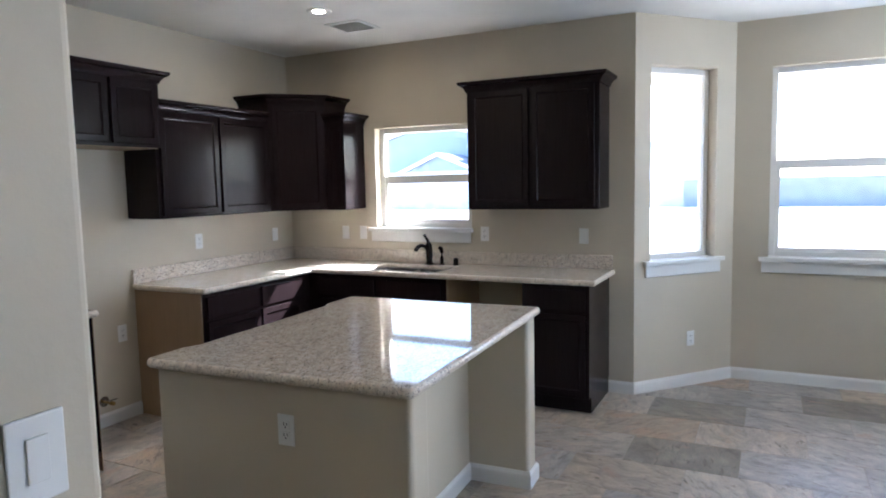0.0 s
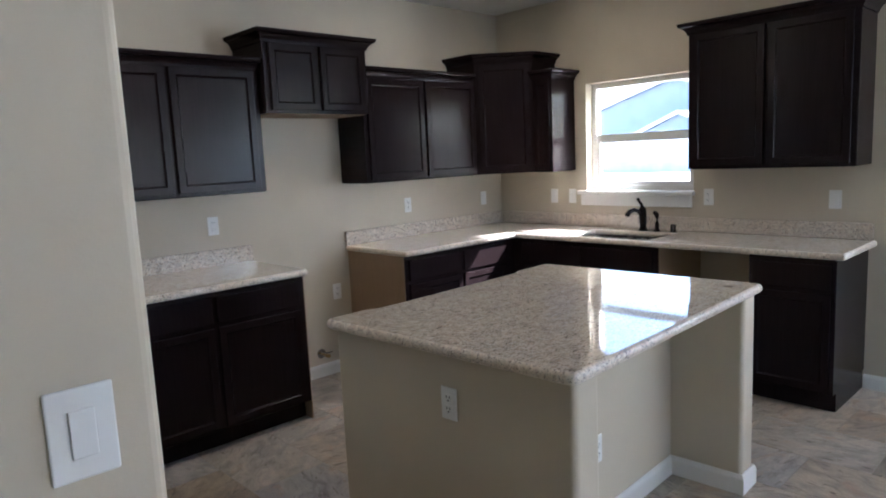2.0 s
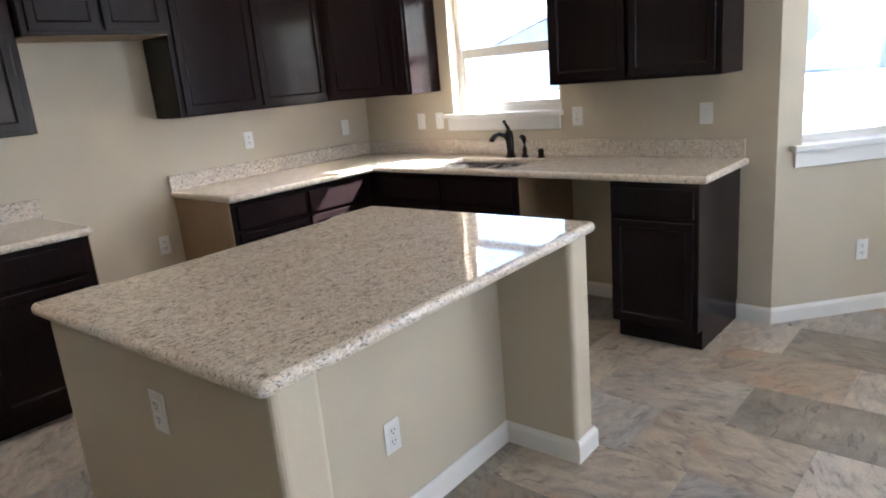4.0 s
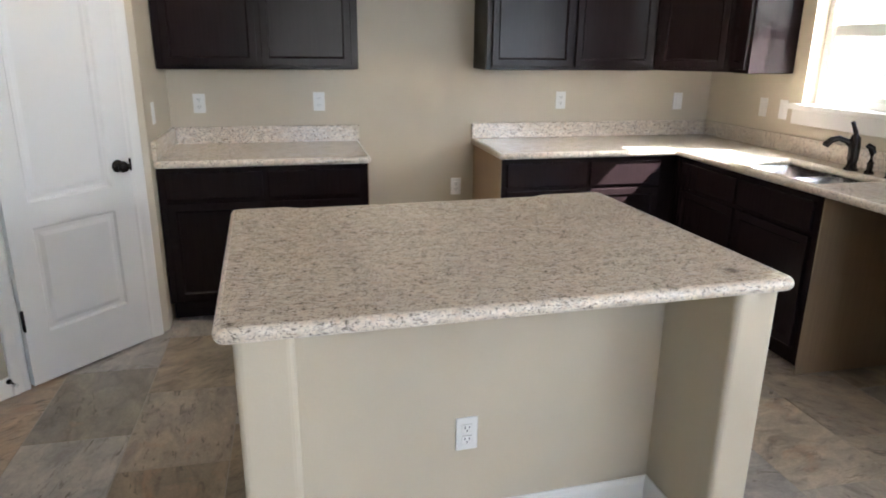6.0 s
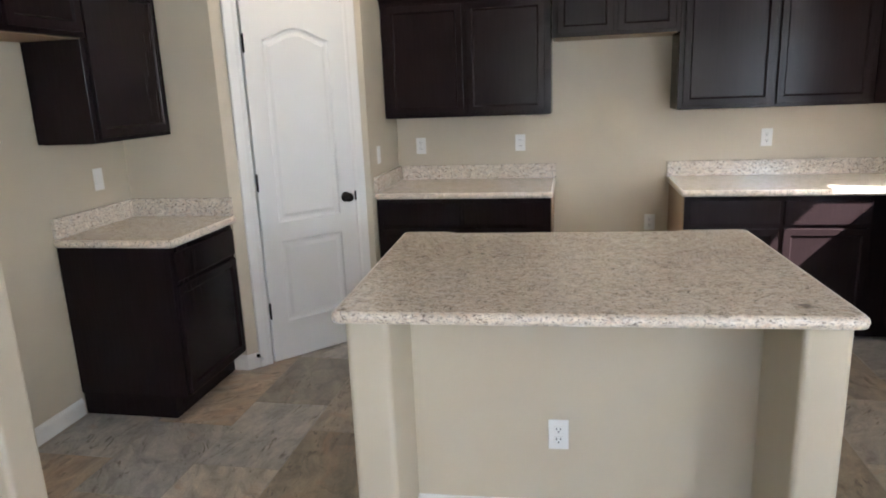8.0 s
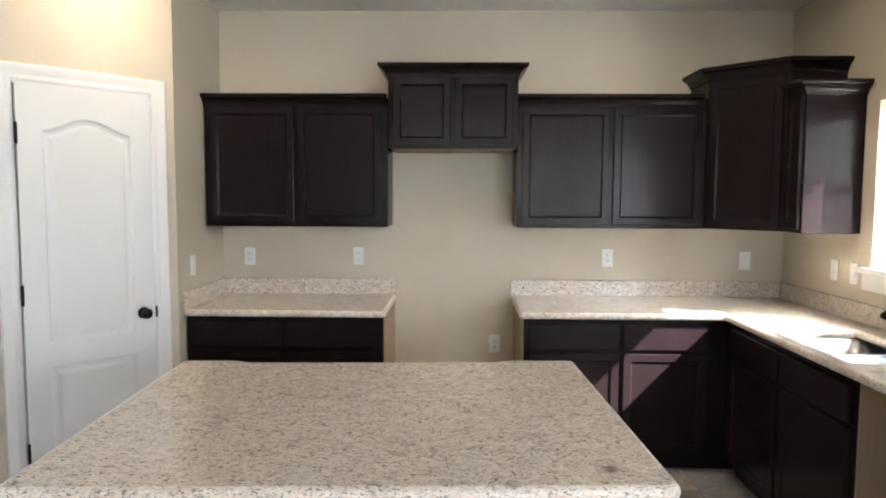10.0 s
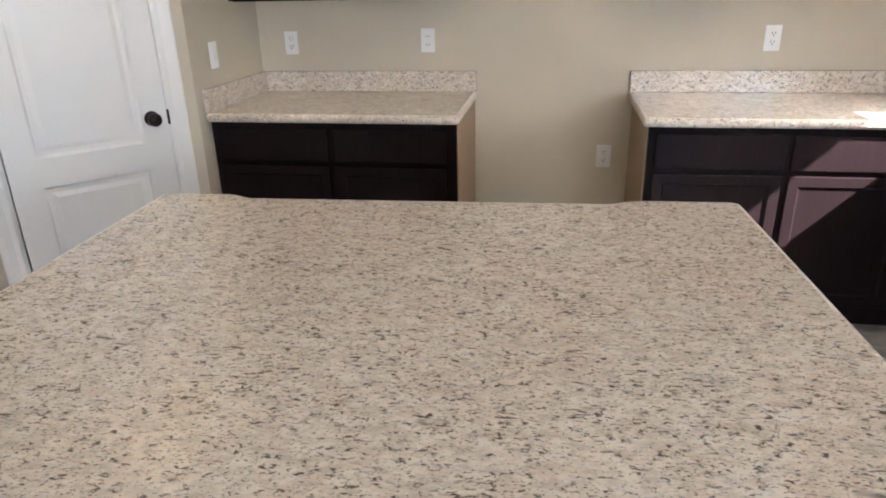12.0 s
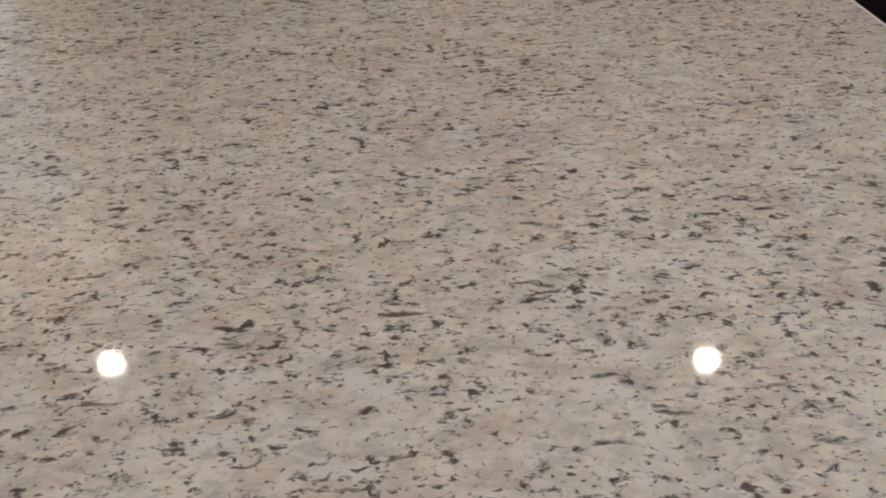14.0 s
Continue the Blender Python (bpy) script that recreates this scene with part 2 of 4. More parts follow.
def slab(us, vs, keep, w0, w1, bevel=0.0, segs=2, corner=0.0):
    """A plate of thickness w0..w1 over the kept cells of a grid."""
    bm = bmesh.new()
    nu, nv = len(us) - 1, len(vs) - 1
    kept = {(i, j) for i in range(nu) for j in range(nv) if keep((us[i] + us[i + 1]) / 2, (vs[j] + vs[j + 1]) / 2)}
    made = {}

    def vert(i, j, k):
        if (i, j, k) not in made:
            made[(i, j, k)] = bm.verts.new((us[i], vs[j], (w0, w1)[k]))
        return made[(i, j, k)]

    for i, j in kept:
        bm.faces.new([vert(i, j, 1), vert(i + 1, j, 1), vert(i + 1, j + 1, 1), vert(i, j + 1, 1)])
        bm.faces.new([vert(i, j + 1, 0), vert(i + 1, j + 1, 0), vert(i + 1, j, 0), vert(i, j, 0)])
        for di, dj, a, b in ((0, -1, (i, j), (i + 1, j)), (1, 0, (i + 1, j), (i + 1, j + 1)), (0, 1, (i + 1, j + 1), (i, j + 1)), (-1, 0, (i, j + 1), (i, j))):
            if (i + di, j + dj) not in kept:
                bm.faces.new([vert(*a, 0), vert(*b, 0), vert(*b, 1), vert(*a, 1)])
    bmesh.ops.recalc_face_normals(bm, faces=bm.faces)
    bmesh.ops.dissolve_limit(bm, angle_limit=0.01, verts=bm.verts, edges=bm.edges)
    if corner:
        up = [e for e in bm.edges if abs(e.verts[0].co.z - e.verts[1].co.z) > 1e-4 and e.calc_face_angle(0) > 0.5]
        bmesh.ops.bevel(bm, geom=up, offset=corner, segments=4, profile=0.5, affect="EDGES")
    if bevel:
        edges = [e for e in bm.edges if e.is_manifold and e.calc_face_angle(0) > 0.9]
        bmesh.ops.bevel(bm, geom=edges, offset=bevel, segments=segs, profile=0.5, affect="EDGES")
    return bm


def sweep(bm, path, profile, closed=False):
    """Sweeps a closed profile of (out, height) points along a flat path; out is to the right of the way."""
    n = len(path)
    pts = [Vector(p) for p in path]
    rings = []
    for k in range(n):
        a = pts[k] - pts[k - 1] if (k > 0 or closed) else None
        b = pts[(k + 1) % n] - pts[k] if (k < n - 1 or closed) else None
        na = Vector((a.y, -a.x)).normalized() if a else None
        nb = Vector((b.y, -b.x)).normalized() if b else None
        if na is None:
            na = nb
        if nb is None:
            nb = na
        d = (na + nb)
        d /= max(0.2, 1 + na.dot(nb))
        rings.append([bm.verts.new((pts[k].x + d.x * o, pts[k].y + d.y * o, z)) for o, z in profile])
    m = len(profile)
    for k in range(n if closed else n - 1):
        r0, r1 = rings[k], rings[(k + 1) % n]
        for i in range(m):
            bm.faces.new([r0[i], r0[(i + 1) % m], r1[(i + 1) % m], r1[i]])
    if not closed:
        bm.faces.new(rings[0])
        bm.faces.new(rings[-1][::-1])


def tube(bm, path, radii, sides=14):
    """A round tube through 3D points with a radius at each."""
    pts = [Vector(p) for p in path]
    rings = []
    for k, p in enumerate(pts):
        d = (pts[min(k + 1, len(pts) - 1)] - pts[max(k - 1, 0)]).normalized()
        q = d.to_track_quat("Z", "Y")
        rings.append([bm.verts.new(p + q @ Vector((math.cos(a) * radii[k], math.sin(a) * radii[k], 0))) for a in (2 * math.pi * i / sides for i in range(sides))])
    for r0, r1 in zip(rings, rings[1:]):
        for i in range(sides):
            bm.faces.new([r0[i], r0[(i + 1) % sides], r1[(i + 1) % sides], r1[i]])
    bm.faces.new(rings[0][::-1])
    bm.faces.new(rings[-1])


def offset_loop(pts, d):
    """A closed loop, anticlockwise, moved inwards by d."""
    out = []
    n = len(pts)
    for k in range(n):
        p0, p1, p2 = Vector(pts[k - 1]), Vector(pts[k]), Vector(pts[(k + 1) % n])
        a, b = (p1 - p0).normalized(), (p2 - p1).normalized()
        na, nb = Vector((-a.y, a.x)), Vector((-b.y, b.x))
        v = (na + nb) / max(0.3, 1 + na.dot(nb))
        out.append((p1.x + v.x * d, p1.y + v.y * d))
    return out


def turned(x, y, z, deg):
    return Matrix.Translation((x, y, z)) @ Matrix.Rotation(radians(deg), 4, "Z")


# ---- the shell ----
XW, YN, CEILING, FLOOR = -3.832, 5.14, 2.74, -0.016
BAYL, BAYR, BAYY = (-0.72, 5.14), (-0.10, 5.86), 5.86
PAN_A, PAN_B = (-3.105, 1.475), (-2.429, 0.858)
PAN_L = math.hypot(PAN_B[0] - PAN_A[0], PAN_B[1] - PAN_A[1])
PAN_DIR = Vector((PAN_A[0] - PAN_B[0], PAN_A[1] - PAN_B[1])) / PAN_L
SOUTH, STUB_X, STUB_Y = 0.245, -0.738, 0.857


def wall(name, p, q, holes=(), thick=0.15, ext=0.0, ext0=0.0, height=CEILING, label="beige painted drywall wall"):
    """A wall whose room face runs from p to q with the room to the left; holes are (s0, s1, z0, z1)."""
    p, q = Vector(p), Vector(q)
    length = (q - p).length
    us = sorted({-ext0, length + ext, *[h[0] for h in holes], *[h[1] for h in holes]})
    vs = sorted({FLOOR, height, *[h[2] for h in holes], *[h[3] for h in holes]})
    bm = slab(us, vs, lambda u, v: not any(h[0] < u < h[1] and h[2] < v < h[3] for h in holes), 0.0, thick)
    d = (q - p) / length
    m = Matrix(((d.x, 0, d.y, p.x), (d.y, 0, -d.x, p.y), (0, 1, 0, 0), (0, 0, 0, 1)))
    bmesh.ops.transform(bm, matrix=m, verts=bm.verts)
    return tagged(link_mesh(name, bm, WALL), label, "wall", "", "structure")


SINKWIN = (-2.905, -2.005, 1.20, 2.05)
wall_sink = wall("wall_north", BAYL, (XW, YN), [(BAYL[0] - SINKWIN[1], BAYL[0] - SINKWIN[0], SINKWIN[2], SINKWIN[3])], ext=0.15)
wall_stove = wall("wall_west", (XW, YN), (XW, SOUTH), ext=0.15)
wall_ret = wall("wall_pantry_side", (XW, PAN_A[1]), PAN_A, thick=0.10)
DOOR_S0, DOOR_S1, DOOR_TOP = 0.120, 0.780, 2.075
wall_diag = wall("wall_pantry_front", PAN_A, PAN_B, [(DOOR_S0, DOOR_S1, FLOOR, DOOR_TOP)], 0.12)
wall_ret2 = wall("wall_pantry_end", PAN_B, (PAN_B[0], SOUTH), thick=0.10)
wall_south = wall("wall_alcove", (XW, SOUTH), (STUB_X - 0.15, SOUTH))
bm = slab([STUB_X - 0.15, STUB_X], [-3.0, STUB_Y], lambda u, v: True, FLOOR, CEILING, corner=0.02)
tagged(link_mesh("wall_hall", bm, WALL, smooth=False), "beige wall end with a rounded drywall corner", "wall", "", "structure")
wall("wall_back", (STUB_X, -3.0), (5.0, -3.0), ext=0.15)
# east window and patio opening are unseen, added to let fill light in
EASTWIN = (5.0, 7.9, 0.6, 2.35)
wall("wall_east", (5.0, -3.0), (5.0, YN), [EASTWIN], ext=0.15)
SLIDER = (0.5, 2.3, 0.02, 2.08)
wall("wall_patio", (5.0, YN), (2.42, YN), [SLIDER])
bay_len = (Vector(BAYR) - Vector(BAYL)).length
BAYWIN = (0.14, 0.765, 0.965, 2.39)
wall("wall_bay_east", (2.42, YN), (1.80, BAYY), [BAYWIN])
WIN2 = (0.15, 1.62, 0.955, 2.39)
wall("wall_bay_north", (1.80, BAYY), BAYR, [(1.80 - WIN2[1], 1.80 - WIN2[0], WIN2[2], WIN2[3])])
wall("wall_bay_west", BAYR, BAYL, [(bay_len - BAYWIN[1], bay_len - BAYWIN[0], BAYWIN[2], BAYWIN[3])])

# east end overhangs the wall, an unseen eave added to block the sun
bm = slab([-4.1, -0.95, 2.6, 6.4], [-3.2, 5.30, 6.02], lambda u, v: v < 5.3 or -0.95 < u < 2.6, CEILING, CEILING + 0.12)
tagged(link_mesh("ceiling", bm, CEIL), "pale grey textured drywall ceiling", "ceiling", "", "structure")
bm = slab([-4.1, -0.95, 2.6, 5.2], [-3.2, 5.30, 6.02], lambda u, v: v < 5.3 or -0.95 < u < 2.6, -0.15, FLOOR - 0.002)
floor = tagged(link_mesh("floor", bm, GROUT), "slate-look tile floor in grey and tan", "floor", "", "structure")

# skirting boards
SKIRT = [(0.0, FLOOR), (0.014, FLOOR), (0.014, 0.052), (0.012, 0.060), (0.007, 0.068), (0.005, 0.074), (0.0, 0.074)]


def skirt(path, parent=None):
    bm = bmesh.new()
    sweep(bm, path, SKIRT)
    ob = link_mesh("baseboard", bm, TRIM, parent)
    return ob if parent else tagged(ob, "white painted wooden baseboard", "baseboard", "", "structure")


skirt([(XW, 2.61), (XW, 3.39)])
skirt([(-1.955, YN), (-1.37, YN)])
skirt([(-0.90, YN), BAYL, BAYR, (1.80, BAYY), (2.42, YN)])
skirt([(PAN_B[0], PAN_B[1] - 0.10), PAN_B, (PAN_B[0] + PAN_DIR.x * 0.084, PAN_B[1] + PAN_DIR.y * 0.084)])
skirt([(5.0, -3.0), (STUB_X, -3.0), (STUB_X, STUB_Y), (STUB_X - 0.15, STUB_Y), (STUB_X - 0.15, SOUTH), (-1.80, SOUTH)])


# ---- windows ----
def window(name, p, q, s0, s1, z0, z1, thick, rail, label, sill=True, horns=(0.065, 0.065)):
    """A vinyl window in the wall from p to q (room to the left), between s0 and s1 along it."""
    p, q = Vector(p), Vector(q)
    d = (q - p).normalized()
    a = p + d * s0
    m = Matrix(((d.x, d.y, 0, a.x), (d.y, -d.x, 0, a.y), (0, 0, 1, 0), (0, 0, 0, 1)))
    w = s1 - s0

    def put(bm):
        bmesh.ops.transform(bm, matrix=m, verts=bm.verts)
        return bm

    ob = thing(name, Matrix.Identity(4), label, "window", "", "structure")
    y0, y1, f = thick - 0.065, thick - 0.005, 0.042
    part("window_frame", put(boxes((0, f, y0, y1, z0, z1), (w - f, w, y0, y1, z0, z1), (f, w - f, y0, y1, z0, z0 + f), (f, w - f, y0, y1, z1 - f, z1), bevel=0.003, segs=1)), VINYL, ob)
    if rail:
        g = 0.028
        part("sash", put(boxes((f, f + g, y0 + 0.004, y0 + 0.03, z0 + f, rail + 0.025), (w - f - g, w - f, y0 + 0.004, y0 + 0.03, z0 + f, rail + 0.025), (f + g, w - f - g, y0 + 0.004, y0 + 0.03, z0 + f, z0 + f + g), (f + g, w - f - g, y0 + 0.004, y0 + 0.03, rail - 0.040, rail + 0.025), bevel=0.002, segs=1)), VINYL, ob)
        spans = ((z0 + f, rail - 0.035, y0 + 0.017), (rail, z1 - f, y0 + 0.042))
    else:
        spans = ((z0 + f, z1 - f, y0 + 0.03),)
    for za, zb, yy in spans:
        pane = part("pane", put(boxes((f - 0.004, w - f + 0.004, yy, yy + 0.004, za, zb))), GLASS, ob)
        pane.visible_shadow = False
    if sill:
        part("window_sill", put(boxes((-horns[0], w + horns[1], -0.045, 0.0, z0 - 0.028, z0 + 0.004), (0.001, w - 0.001, -0.002, y0, z0 - 0.02, z0 + 0.004), bevel=0.004)), TRIM, ob, "white painted window sill")
        part("apron", put(boxes((0.02 - horns[0], w + horns[1] - 0.02, -0.018, -0.001, z0 - 0.115, z0 - 0.028), bevel=0.003)), TRIM, ob)
    return ob


window("window_1", BAYL, (XW, YN), BAYL[0] - SINKWIN[1], BAYL[0] - SINKWIN[0], SINKWIN[2], SINKWIN[3], 0.15, 1.62, "white vinyl single-hung window above the sink", horns=(0.012, 0.07))
window("window_2", (1.80, BAYY), BAYR, 1.80 - WIN2[1], 1.80 - WIN2[0], WIN2[2], WIN2[3], 0.15, 1.67, "wide white vinyl single-hung window with a painted sill")
window("window_3", BAYR, BAYL, bay_len - BAYWIN[1], bay_len - BAYWIN[0], BAYWIN[2], BAYWIN[3], 0.15, None, "narrow fixed white vinyl window in the bay")
window("window_4", (5.0, YN), (2.42, YN), SLIDER[0], SLIDER[1], SLIDER[2], SLIDER[3], 0.15, None, "large glazed patio opening, added out of view", sill=False)
window("window_5", (2.42, YN), (1.80, BAYY), *BAYWIN, 0.15, None, "narrow fixed white vinyl window in the bay")
window("window_6", (5.0, -3.0), (5.0, YN), *EASTWIN, 0.15, None, "wide glazed living room window", sill=False)


# ---- cabinets ----
def door_front(w, h, t=0.02, stile=0.058):
    """A door or drawer front with a sunk centre panel, in the x-z plane, its face towards -y."""
    bm = bmesh.new()
    box(bm, 0, w, -t, 0, 0, h)
    bm.faces.ensure_lookup_table()
    face = min(bm.faces, key=lambda f: f.calc_center_median().y)
    edges = list(face.edges)
    s = min(stile, h * 0.3)
    r = bmesh.ops.inset_region(bm, faces=[face], thickness=s, depth=0)
    face = min(bm.faces, key=lambda f: (round(f.calc_center_median().y, 5), (f.calc_center_median() - Vector((w / 2, -t, h / 2))).length))
    bmesh.ops.inset_region(bm, faces=[face], thickness=0.006, depth=-0.005)
    face = min((f for f in bm.faces), key=lambda f: (f.calc_center_median() - Vector((w / 2, -t, h / 2))).length)
    bmesh.ops.inset_region(bm, faces=[face], thickness=0.008, depth=-0.004)
    outer = [e for e in bm.edges if all(abs(v.co.y + t) < 1e-5 and (v.co.x < 1e-5 or v.co.x > w - 1e-5 or v.co.z < 1e-5 or v.co.z > h - 1e-5) for v in e.verts) and e.calc_face_angle(0) > 1]
    bmesh.ops.bevel(bm, geom=outer, offset=0.004, segments=2, profile=0.5, affect="EDGES")
    return bm


def flat_front(w, h, t=0.02):
    bm = bmesh.new()
    box(bm, 0, w, -t, 0, 0, h, bevel=0.004)
    return bm


CROWN = [(0.0, -0.062), (0.008, -0.062), (0.012, -0.045), (0.022, -0.030), (0.036, -0.018), (0.050, -0.012), (0.056, 0.0), (0.056, 0.012), (0.0, 0.012)]


def crown(bm, path, top):
    sweep(bm, path, [(o, z + top) for o, z in CROWN])


def shift(bm, x, y, z):
    bmesh.ops.translate(bm, vec=(x, y, z), verts=bm.verts)
    return bm


def upper_cabinet(m, w, depth, z0, z1, doors, label, crown_path=None, crown_top=None, side=0.03, under=None):
    """A wall unit: x along the wall, back at y = 0, front towards -y."""
    ob = thing("wall_cabinet", m, label, "cabinet", "dark wall cabinets")
    part("body", boxes((0, w, -depth, -0.002, z0, z1), bevel=0.002, segs=1), ESPRESSO, ob)
    part("underside", boxes((0.016, w - 0.016, -depth + 0.02, -0.02, z0 - 0.003, z0 + 0.006)), under or ESPRESSO, ob)
    n = doors
    gap = 0.022
    dw = (w - 2 * side - gap * (n - 1)) / n if n else 0
    for k in range(n):
        part("door", shift(door_front(dw, z1 - z0 - 0.075), side + k * (dw + gap), -depth - 0.001, z0 + 0.02), ESPRESSO, ob)
    if crown_path:
        bm = bmesh.new()
        crown(bm, crown_path, crown_top)
        part("crown_moulding", bm, ESPRESSO, ob)
    return ob


def base_cabinet(m, w, depth, units, label, left_raw=False, right_raw=False, toe=0.075, top=0.876, drawers=True, hollow=False):
    ob = thing("base_cabinet", m, label, "cabinet", "dark base cabinets")
    if hollow:
        for name, dims in (("side", (0.0, 0.018, -depth, -0.002, 0.10, top)), ("side", (w - 0.018, w, -depth, -0.002, 0.10, top)), ("back", (0.018, w - 0.018, -0.02, -0.002, 0.10, top)), ("bottom", (0.018, w - 0.018, -depth, -0.02, 0.10, 0.12)), ("face_frame", (0.018, w - 0.018, -depth, -depth + 0.02, 0.12, top))):
            part(name, boxes(dims), ESPRESSO, ob)
    else:
        part("body", boxes((0.0, w, -depth, -0.002, 0.10, top), bevel=0.002, segs=1), ESPRESSO, ob)
    part("toe_kick", boxes((0.004, w - 0.004, -depth + toe, -0.01, FLOOR, 0.102)), ESPRESSO, ob)
    if left_raw:
        part("side_panel", boxes((-0.006, -0.0005, -depth + 0.004, -0.002, FLOOR, top)), BIRCH, ob, "unfinished tan birch side panel")
    if right_raw:
        part("side_panel", boxes((w + 0.0005, w + 0.006, -depth + 0.004, -0.002, FLOOR, top)), BIRCH, ob, "unfinished tan birch side panel")
    for x0, x1 in units:
        if drawers:
            part("drawer", shift(flat_front(x1 - x0, 0.145), x0, -depth - 0.001, 0.70), ESPRESSO, ob)
            part("door", shift(door_front(x1 - x0, 0.56), x0, -depth - 0.001, 0.118), ESPRESSO, ob)
        else:
            part("door", shift(door_front(x1 - x0, 0.725), x0, -depth - 0.001, 0.118), ESPRESSO, ob)
    return ob


UD = 0.31
# stove wall units, x along +y
st = lambda y: turned(XW, y, 0, 90)
upper_cabinet(st(1.480), 1.118, UD, 1.372, 2.145, 2, "dark espresso two-door wall cabinet beside the pantry", [(0.0, -UD), (1.115, -UD)], 2.153, side=0.04)
upper_cabinet(st(2.606), 0.770, 0.375, 1.84, 2.31, 2, "dark espresso short wall cabinet over the range gap", [(0.0, -0.004), (0.0, -0.375), (0.770, -0.375), (0.770, -0.004)], 2.321, side=0.03, under=BIRCH)
upper_cabinet(st(3.379), 1.127, UD, 1.372, 2.145, 2, "dark espresso two-door wall cabinet on the stove wall", [(0.0, -UD), (1.09, -UD)], 2.153, side=0.03)


def corner_cabinet():
    z0, z1 = 1.372, 2.30
    ob = thing("corner_wall_cabinet", Matrix.Identity(4), "tall dark espresso diagonal corner wall cabinet", "cabinet", "dark wall cabinets")
    a, b, c = UD + 0.0, 0.632, 0.632
    pts = [(XW, YN - 0.002), (XW + 0.002, YN - c), (XW + a, YN - c), (XW + b, YN - a), (XW + b, YN - 0.002)]
    bm = bmesh.new()
    low = [bm.verts.new((x, y, z0)) for x, y in pts]
    f = bm.faces.new(low)
    r = bmesh.ops.extrude_face_region(bm, geom=[f])
    bmesh.ops.translate(bm, vec=(0, 0, z1 - z0), verts=[v for v in r["geom"] if isinstance(v, bmesh.types.BMVert)])
    part("body", bm, ESPRESSO, ob)
    p, q = Vector(pts[2]), Vector(pts[3])
    length = (q - p).length
    bm = door_front(length - 0.05, z1 - z0 - 0.09)
    bmesh.ops.transform(bm, matrix=turned(p.x, p.y, z0 + 0.02, math.degrees(math.atan2(q.y - p.y, q.x - p.x))) @ Matrix.Translation((0.025, -0.001, 0)), verts=bm.verts)
    part("door", bm, ESPRESSO, ob)
    bm = bmesh.new()
    crown(bm, pts[1:], 2.306)
    part("crown_moulding", bm, ESPRESSO, ob)


corner_cabinet()
upper_cabinet(turned(XW + 0.634, YN, 0, 0), 0.186, UD, 1.372, 2.145, 1, "narrow dark espresso wall cabinet beside the window", [(0.0, -UD), (0.186, -UD), (0.186, -0.004)], 2.153, side=0.016)
upper_cabinet(turned(-1.895, YN, 0, 0), 0.992, UD, 1.372, 2.29, 2, "tall dark espresso two-door wall cabinet beside the sink window", [(0.0, -0.004), (0.0, -UD), (0.992, -UD), (0.992, -0.004)], 2.30)
# pantry end and over the refrigerator gap, front towards +y
upper_cabinet(turned(-1.808, SOUTH, 0, 180), 0.612, UD, 1.372, 2.145, 1, "dark espresso one-door wall cabinet in the alcove", [(0.0, -UD), (0.61, -UD)], 2.153)
upper_cabinet(turned(STUB_X - 0.155, SOUTH, 0, 180), 0.915, 0.345, 1.84, 2.30, 2, "dark espresso cabinet over the refrigerator gap", [(0.0, -0.345), (0.915, -0.345), (0.915, -0.004)], 2.306, under=BIRCH)

BD = 0.605
base_cabinet(st(1.479), 1.126, 0.635, [(0.04, 0.55), (0.575, 1.085)], "dark espresso base cabinet beside the range gap", right_raw=True)
base_cabinet(st(3.40), 1.735, 0.635, [(0.03, 0.535), (0.56, 1.03)], "dark espresso base cabinet on the stove wall", left_raw=True)
base_cabinet(turned(-3.19, YN, 0, 0), 1.235, BD, [(0.10, 0.63), (0.66, 1.20)], "dark espresso sink base cabinet", right_raw=True, hollow=True)
base_cabinet(turned(-1.37, YN, 0, 0), 0.47, BD, [(0.02, 0.45)], "dark espresso one-drawer base cabinet at the counter end")
base_cabinet(turned(-1.808, SOUTH, 0, 180), 0.612, BD, [(0.02, 0.59)], "dark espresso one-drawer base cabinet in the alcove")


# ---- granite ----
def granite_thing(name, bm, label, m=None):
    bmesh.ops.recalc_face_normals(bm, faces=bm.faces)
    bm.normal_update()
    rim = bm.copy()
    bmesh.ops.delete(rim, geom=[f for f in rim.faces if abs(f.normal.z) > 0.98], context="FACES")
    bmesh.ops.delete(bm, geom=[f for f in bm.faces if abs(f.normal.z) <= 0.98], context="FACES")
    ob = link_mesh(name, bm, GRANITE)
    part("edge", rim, GRANITE_EDGE, ob, "rounded pale granite edge", smooth=True)
    if m is not None:
        ob.matrix_world = m
    return tagged(ob, label, "countertop")


CT0, CT1 = 0.876, 0.914


def soften(loop, r):
    """Cuts the square corners of a loop with a short arc."""
    out = []
    n = len(loop)
    for k in range(n):
        p0, p1, p2 = Vector(loop[k - 1]), Vector(loop[k]), Vector(loop[(k + 1) % n])
        a, b = (p0 - p1).normalized(), (p2 - p1).normalized()
        if abs(a.dot(b)) > 0.5:
            out.append(tuple(p1))
            continue
        for s in (0, 0.25, 0.5, 0.75, 1):
            q = p1 + a * r * (1 - s) ** 2 + b * r * s ** 2
            out.append(tuple(q))
    return out


